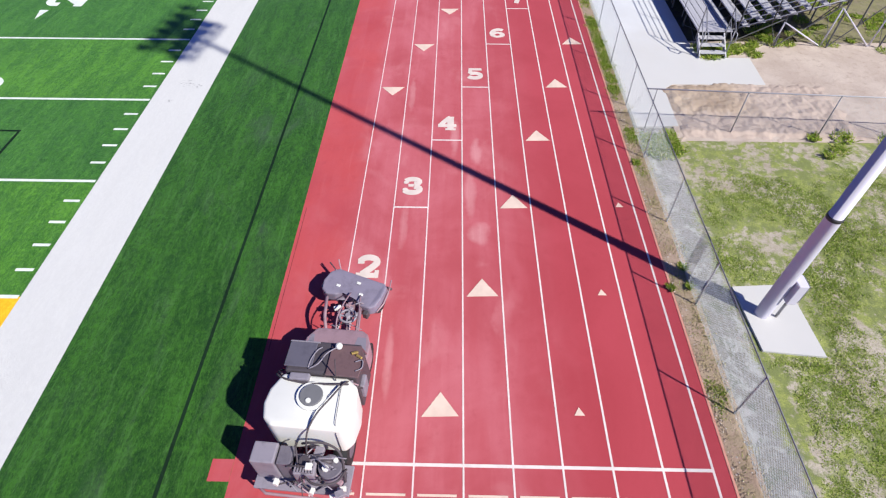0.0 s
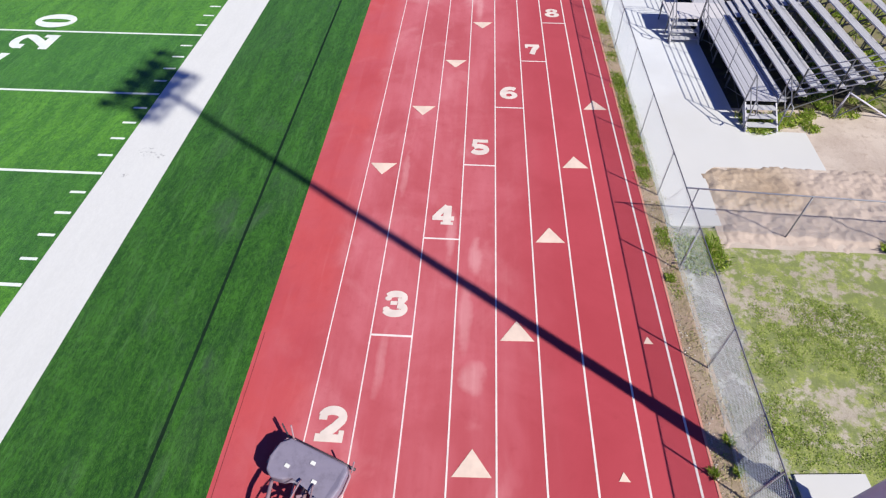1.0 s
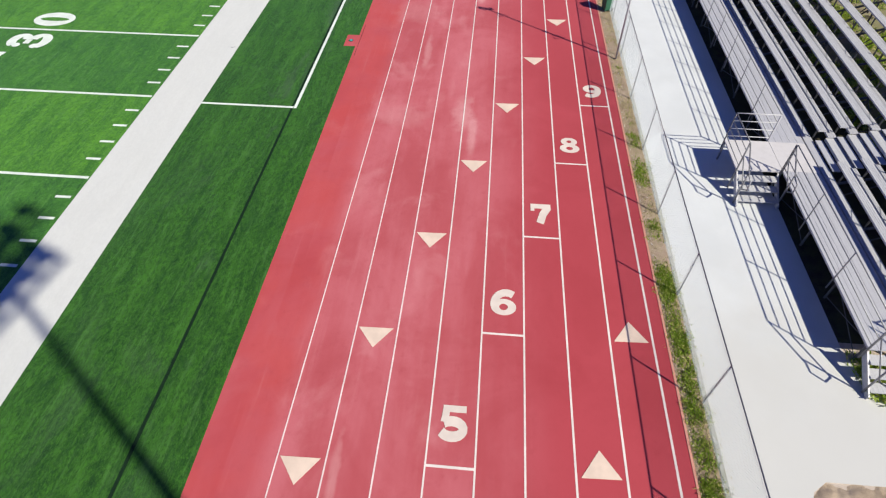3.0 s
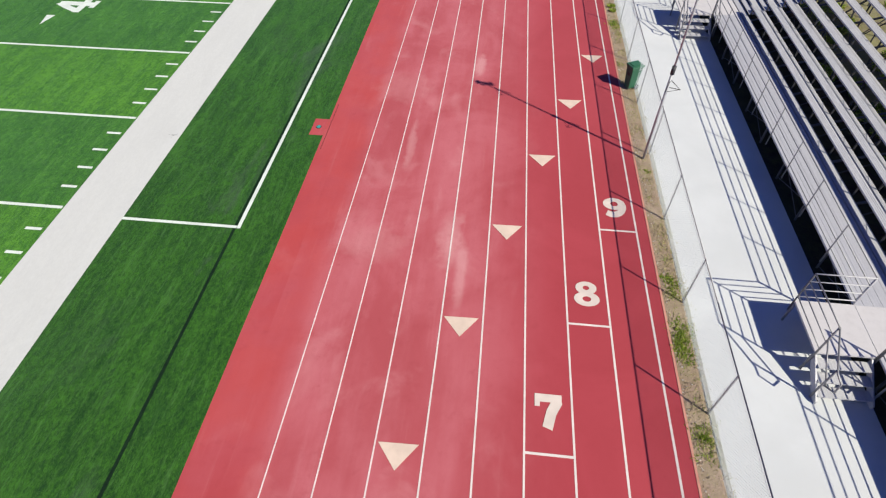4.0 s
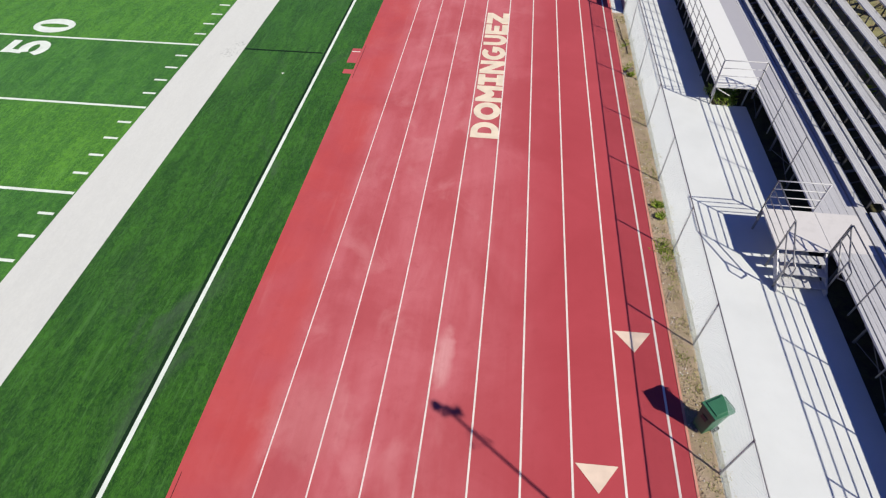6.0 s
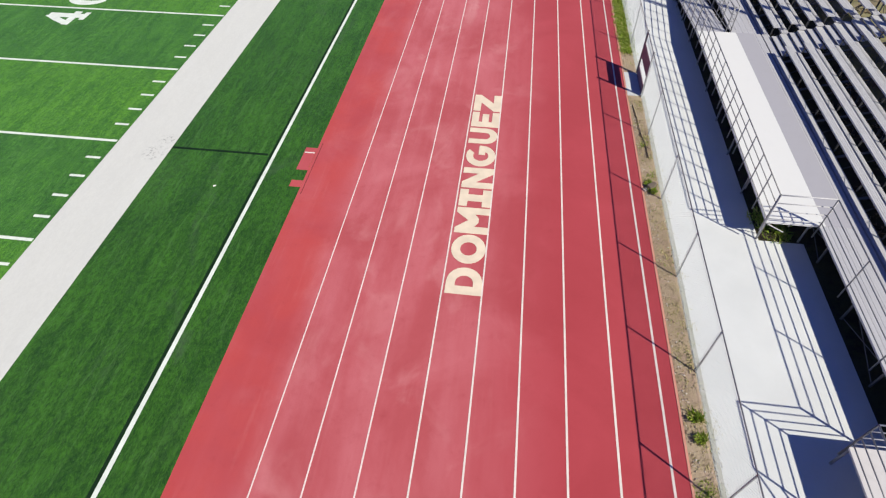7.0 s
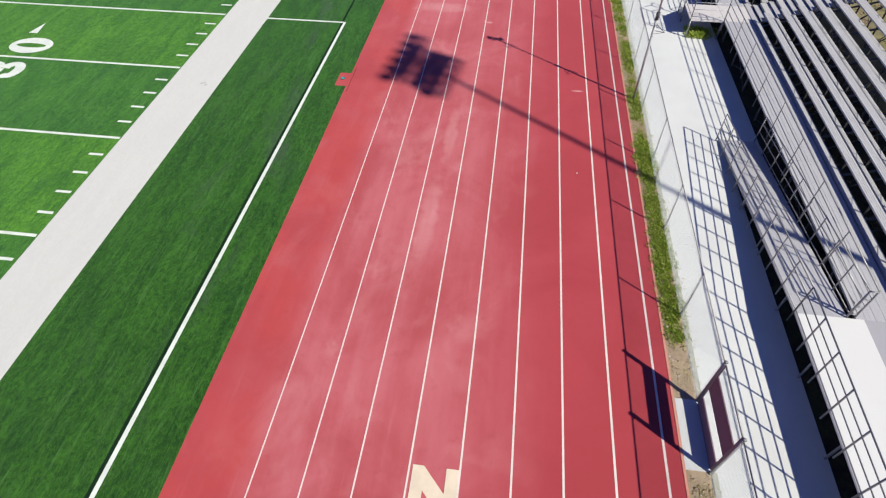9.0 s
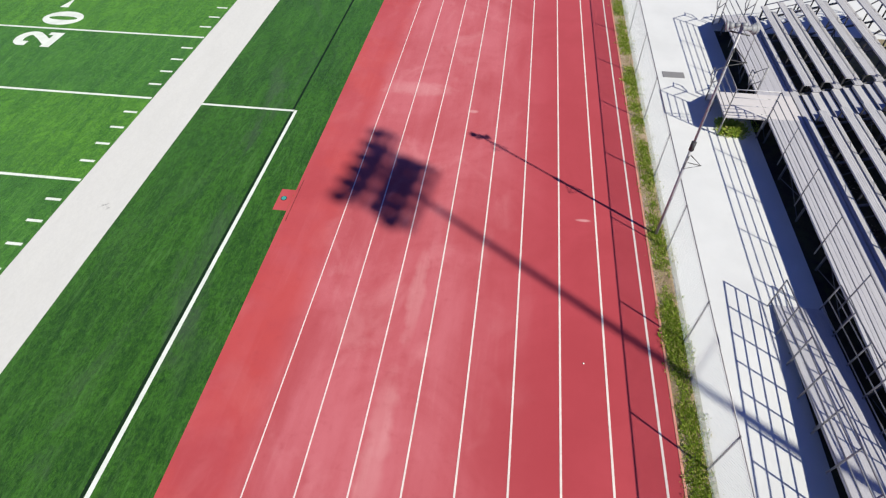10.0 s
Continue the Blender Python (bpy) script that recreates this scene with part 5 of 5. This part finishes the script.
    # front broom under its hood, set at an angle
    m = pose(-0.04, 2.69, 0.0, 0, 0, -17.5)
    bm = bmesh.new()
    lilac = plain_material("scuffed_lilac_grey_paint", (0.23, 0.205, 0.27), 0.55, 0.0, 0.7, 3.0, 0.6)
    deck = [(-0.62, 0.40), (0.70, 0.40), (0.79, 0.30), (0.82, -0.05), (0.78, -0.34), (0.66, -0.44), (0.42, -0.44), (0.26, -0.34), (0.10, -0.26), (-0.16, -0.22), (-0.30, -0.38), (-0.56, -0.43), (-0.72, -0.34), (-0.81, -0.10), (-0.78, 0.22)]
    prism(bm, deck, 0.34, 0.66)
    bevelled(bm, 0.05, 3)
    for v in bm.verts:
        v.co.z -= 0.16 * abs(v.co.y) ** 2 if v.co.z > 0.5 else 0.0
        v.co = m @ v.co
    broom = part("broom_hood", bm, lilac, t, "scuffed lilac-grey broom hood")
    for u, w in ((0.43, 0.36),):
        bm = bmesh.new()
        tube(bm, m @ Vector((-0.62, u, w)), m @ Vector((0.72, u, w)), 0.022, 6)
        part("edge_trim", bm, hood, broom, "pinkish worn edge")
    bm = bmesh.new()
    tube(bm, m @ Vector((-0.74, 0.04, 0.27)), m @ Vector((0.74, 0.04, 0.27)), 0.27, 24)
    part("brush", bm, M_RUBBER, broom, "black bristle brush")
    bm = bmesh.new()
    tube(bm, m @ Vector((-0.80, 0.44, 0.42)), m @ Vector((0.84, 0.44, 0.42)), 0.035, 8)
    for x in (-0.7, -0.25, 0.25, 0.7):
        tube(bm, m @ Vector((x, 0.30, 0.52)), m @ Vector((x, 0.44, 0.42)), 0.02, 6)
    part("front_bar", bm, dark, broom)
    for p, q, how in (((-0.60, 0.40, 0.45), (-0.74, 0.58, 0.75), hood), ((-0.70, 0.40, 0.40), (-1.08, 0.62, 0.42), dark), ((0.80, 0.36, 0.42), (0.84, 0.48, 0.75), hood)):
        bm = bmesh.new()
        tube(bm, m @ Vector(p), m @ Vector(q), 0.018, 6)
        part("marker_rod", bm, how, broom, "thin marker rod")
    for guard_line in (((-0.56, 0.42, 0.52), (-0.72, 0.36, 0.56), (-0.84, 0.12, 0.50), (-0.85, -0.20, 0.44)), ((0.70, 0.40, 0.50), (0.84, 0.26, 0.50), (0.86, -0.06, 0.44), (0.80, -0.34, 0.40))):
        bm = bmesh.new()
        pipe(bm, [m @ Vector(p) for p in guard_line], 0.024, 8)
        part("end_guard", bm, hood, broom, "bent pinkish end guard")
    bm = bmesh.new()
    box(bm, 0.52, 0.66, -0.56, -0.42, 0.30, 0.50, m)
    part("caster_bracket", bevelled(bm, 0.02, 1), dark, broom)
    for x, y in ((0.30, -0.16), (-0.36, -0.12), (0.08, 0.14)):
        bm = bmesh.new()
        box(bm, x - 0.05, x + 0.05, y - 0.035, y + 0.035, 0.65, 0.666, m)
        part("patch", bm, tank, broom)
    # lift arms, hydraulic ring and hoses between broom and hood
    bm = bmesh.new()
    pipe(bm, curve_points([(-0.36, 1.15, 0.62), (-0.50, 1.6, 0.74), (-0.56, 1.95, 0.74), (-0.66, 2.4, 0.56)]), 0.04, 8)
    tube(bm, (0.06, 1.2, 0.52), (0.02, 2.42, 0.50), 0.06, 8)
    tube(bm, (0.30, 1.2, 0.52), (0.20, 2.36, 0.50), 0.05, 8)
    part("lift_arm", bm, hood, t)
    bm = bmesh.new()
    pts = [(0.02 + 0.20 * math.cos(a), 1.76 + 0.18 * math.sin(a), 0.70) for a in [2 * math.pi * i / 18 for i in range(19)]]
    pipe(bm, pts, 0.03, 8)
    tube(bm, (-0.16, 1.76, 0.70), (0.20, 1.76, 0.70), 0.025, 6)
    tube(bm, (0.02, 1.59, 0.70), (0.02, 1.94, 0.70), 0.025, 6)
    tube(bm, (0.02, 1.76, 0.42), (0.02, 1.76, 0.76), 0.06, 10)
    part("pivot_ring", bm, steel, t, "round steel pivot with spokes")
    bm = bmesh.new()
    pipe(bm, curve_points([(-0.1, 1.15, 0.98), (-0.14, 1.5, 1.0), (-0.10, 1.95, 0.92), (-0.05, 2.45, 0.70)]), 0.018, 6)
    pipe(bm, curve_points([(0.40, 1.15, 0.9), (0.38, 1.5, 0.95), (0.28, 1.95, 0.85), (0.20, 2.40, 0.68)]), 0.018, 6)
    part("hose", bm, hood, t, "dusty pinkish hose")
    return t


sweeper()


# ---- weeds, grass, leaf litter ----
M_LAWNLEAF = leaf_material("lawn_blades", (0.19, 0.30, 0.035), (0.42, 0.50, 0.09), (0.62, 0.58, 0.32), 0.4)
M_LITTER = leaf_material("brown_leaves", (0.16, 0.10, 0.06), (0.30, 0.21, 0.13), (0.42, 0.33, 0.22))


def blades(name, spots, material, label, category, rng, width=0.012, lie=0.8):
    """Loose grass and leaves: two triangles a blade."""
    verts, faces = [], []
    for x, y, z, h, spread, count in spots:
        for _ in range(count):
            a, r = rng.uniform(0, 2 * math.pi), spread * math.sqrt(rng.random())
            bx, by = x + r * math.cos(a), y + r * math.sin(a)
            tilt, turn = rng.uniform(0.2, 1.1), rng.uniform(0, 2 * math.pi)
            hh, w = h * rng.uniform(0.5, 1.2), width * rng.uniform(0.6, 1.5)
            dx, dy = math.cos(turn), math.sin(turn)
            i = len(verts)
            verts += [(bx - dy * w, by + dx * w, z), (bx + dy * w, by - dx * w, z), (bx + dx * hh * tilt * 0.4 + dy * w, by + dy * hh * tilt * 0.4 - dx * w, z + hh * lie * 0.75), (bx + dx * hh * tilt, by + dy * hh * tilt, z + hh * lie)]
            faces += [(i, i + 1, i + 2), (i, i + 2, i + 3)]
    me = bpy.data.meshes.new(name)
    me.from_pydata(verts, [], faces)
    me.materials.append(material)
    return tagged(new(name, me), label, category, kind="stuff")


rng = random.Random(4)


def verge_green(y):
    """How thickly weeds stand on the verge at y."""
    if 50.2 < y < 52.4:
        return 0.0
    base = 0.80 if 53.6 < y < 62 else 0.55 if 62 <= y < 80 else 0.55 if 8.5 < y < 18 else 0.30 if y >= 80 or 18 <= y < 22 else 0.10
    return base + (0.45 if 53.6 < y < 80 else 1.0) * noise.noise((y * 0.62, 3.0, 0.0)) + 0.35 * noise.noise((y * 2.3, 9.0, 0.0))


spots = []
for _ in range(17000):                                   # tufts along the verge, thick past the gate, patchy before
    y = rng.uniform(-8, 92)
    g = verge_green(y)
    if g < rng.uniform(0.28, 0.95):
        continue
    lush = min(1.0, max(0.0, g - 0.3))
    x = rng.gauss(6.86, 0.10 + 0.06 * lush)
    if 6.60 < x < 7.16:
        spots.append((x, y, -0.03, rng.uniform(0.03, 0.09) + 0.06 * lush, rng.uniform(0.06, 0.20), 12 + int(12 * lush)))
for x0, x1, y0, y1, k in ((11.0, 13.2, 12.9, 13.6, 22), (13.2, 22.0, 13.3, 16.5, 45), (9.6, 10.6, 43.8, 44.6, 7), (9.6, 10.6, 68.95, 69.6, 16), (10.9, 11.9, 12.75, 13.3, 16), (14.5, 21.0, 16.0, 34.0, 190), (15.0, 21.0, 34.0, 48.0, 60), (7.35, 8.3, 6.3, 7.3, 26), (12.5, 22.0, 6.3, 7.3, 34)):
    for _ in range(k):
        spots.append((rng.uniform(x0, x1), rng.uniform(y0, y1), -0.05, rng.uniform(0.10, 0.26), rng.uniform(0.15, 0.40), 130))
for x, y, r in ((6.54, 0.62, 0.09), (7.07, 1.34, 0.10), (7.07, 0.70, 0.07), (6.75, 5.82, 0.12), (6.86, 45.30, 0.12), (6.78, 45.60, 0.09), (6.88, 38.07, 0.16), (6.91, 37.57, 0.10)):   # lone tufts
    spots.append((x, y, -0.03, 0.16, r, 150))
blades("weeds", spots, M_LEAF, "lush green weeds along fence and grandstand", "weeds", rng, 0.008, 0.8)
spots = []
for _ in range(3600):
    y = rng.uniform(-8, 90)
    if not 50.3 < y < 52.4:
        spots.append((rng.uniform(6.70, 7.25), y, -0.03, rng.uniform(0.02, 0.06), 0.14, 12))
blades("dry_grass", spots, M_DRY, "thin dry grass on the verge", "dry grass", rng, 0.010)
spots = []
for _ in range(16000):                                   # lawn tufts, denser in drifts
    x, y = rng.uniform(7.7, 19.0), rng.uniform(-9.0, 7.0)
    if 8.3 < x < 10.0 and -1.4 < y < 0.95 or x < 8.05 + 0.45 * noise.noise((y * 1.3, 4.0, 1.0)):
        continue
    v = noise.noise((x * 0.55, y * 0.55, 2.0)) + 0.5 * noise.noise((x * 2.1, y * 2.1, 5.0))
    v -= 0.9 * max(0.0, y - 5.0) + 0.8 * max(0.0, 8.7 - x)
    if v > rng.uniform(-0.36, 0.06):
        spots.append((x, y, -0.045, rng.uniform(0.025, 0.055) * (1.0 + max(0.0, v)), rng.uniform(0.08, 0.22), 26))
blades("lawn_grass", spots, M_LAWNLEAF, "short uneven green and yellowish grass", "grass", rng, 0.009, 0.5)
spots = [(rng.uniform(11.5, 22.0), rng.uniform(40.0, 74.0), -0.03, 0.05, 0.3, 24) for _ in range(420)]
blades("leaf_litter", spots, M_LITTER, "dry brown leaf litter under the rows", "leaf litter", rng, 0.035)


def clods(name, count, place, size, material, label, category, rng):
    """Loose lumps: dented octahedra."""
    verts, faces = [], []
    for _ in range(count):
        x, y, z = place()
        s = size * rng.uniform(0.4, 1.5)
        i = len(verts)
        for dx, dy, dz in ((1, 0, 0), (0, 1, 0), (-1, 0, 0), (0, -1, 0), (0.1, 0.1, 0.8), (0, 0, -0.6)):
            k = s * rng.uniform(0.7, 1.25)
            verts.append((x + dx * k, y + dy * k, z + dz * k))
        for a in range(4):
            faces += [(i + a, i + (a + 1) % 4, i + 4), (i + (a + 1) % 4, i + a, i + 5)]
    me = bpy.data.meshes.new(name)
    me.from_pydata(verts, [], faces)
    me.materials.append(material)
    return tagged(new(name, me), label, category, kind="stuff")


M_CLOD = leaf_material("soil_clods", (0.30, 0.22, 0.15), (0.52, 0.42, 0.32), (0.62, 0.56, 0.50))
clods("soil_clods", 5200, lambda: (6.60 + abs(rng.gauss(0, 0.12)), rng.uniform(-8, 90), -0.01), 0.020, M_CLOD, "small dry clods of soil along the track edge", "soil", rng)
clods("pebbles", 4200, lambda: (rng.gauss(7.13, 0.05), rng.uniform(-8, 90), 0.0), 0.014, leaf_material("grey_pebbles", (0.30, 0.29, 0.27), (0.56, 0.54, 0.50), (0.66, 0.64, 0.60)), "loose grey pebbles at the foot of the fence", "gravel", rng)


# ---- scraps of paper ----
M_PAPER = plain_material("white_paper", (0.75, 0.75, 0.72), 0.8)
for x, y, s, rz in ((-6.49, 43.94, 0.045, 0.4), (4.66, 59.49, 0.022, 1.1)):
    bm = bmesh.new()
    vs = [bm.verts.new(v) for v in ((-s, -s * 0.7, 0.002), (s, -s * 0.6, 0.012), (s * 0.9, s * 0.7, 0.004), (-s * 0.8, s * 0.6, 0.02))]
    lo = [bm.verts.new(v.co - Vector((0, 0, 0.0015))) for v in vs]
    bm.faces.new(vs)
    bm.faces.new(lo[::-1])
    for i in range(4):
        bm.faces.new((lo[i], lo[(i + 1) % 4], vs[(i + 1) % 4], vs[i]))
    scrap = thing("paper_scrap", "small white scrap of paper on the ground", "litter", "paper scraps", at=(x, y, 0.006), rz=rz)
    part("sheet", bm, M_PAPER, scrap)


# ---- a broken block on the verge ----
def broken_block(x, y):
    t = thing("broken_block", "broken brownish concrete block lying in the weeds", "rubble", at=(x, y, -0.02), rz=0.6)
    bm = bmesh.new()
    box(bm, -0.10, 0.10, -0.08, 0.08, 0.0, 0.17)
    for v in bm.verts:
        v.co += Vector((0.03, -0.02, 0.05)) * (1 if v.co.x > 0 and v.co.z > 0.1 else -0.3)
    part("block", bevelled(bm, 0.02, 2), plain_material("weathered_block", (0.20, 0.16, 0.12), 0.9, 0.0, 0.5, 12.0), t)
    bm = bmesh.new()
    box(bm, -0.28, -0.14, -0.05, 0.07, 0.0, 0.08)
    part("chip", bevelled(bm, 0.025, 2), plain_material("chipped_block", (0.32, 0.29, 0.26), 0.9, 0.0, 0.5, 12.0), t)


broken_block(6.80, 45.42)


# ---- a dead branch on the verge ----
branch = thing("dead_branch", "thin dry branch lying on the verge soil", "branch")
bark = plain_material("dry_bark", (0.07, 0.055, 0.045), 0.85)
bm = bmesh.new()
pipe(bm, curve_points([(6.70, 49.85, 0.0), (6.76, 49.0, 0.015), (6.80, 48.2, 0.01), (6.88, 47.5, 0.02), (6.91, 46.9, 0.0)], 5), 0.014, 6)
part("stem", bm, bark, branch)
for p, q in (((6.88, 47.5, 0.02), (7.02, 47.25, 0.05)), ((6.90, 47.2, 0.01), (6.84, 46.85, 0.03)), ((6.80, 48.2, 0.01), (6.70, 47.9, 0.04))):
    bm = bmesh.new()
    tube(bm, p, q, 0.010, 6, 0.004)
    part("twig", bm, bark, branch)
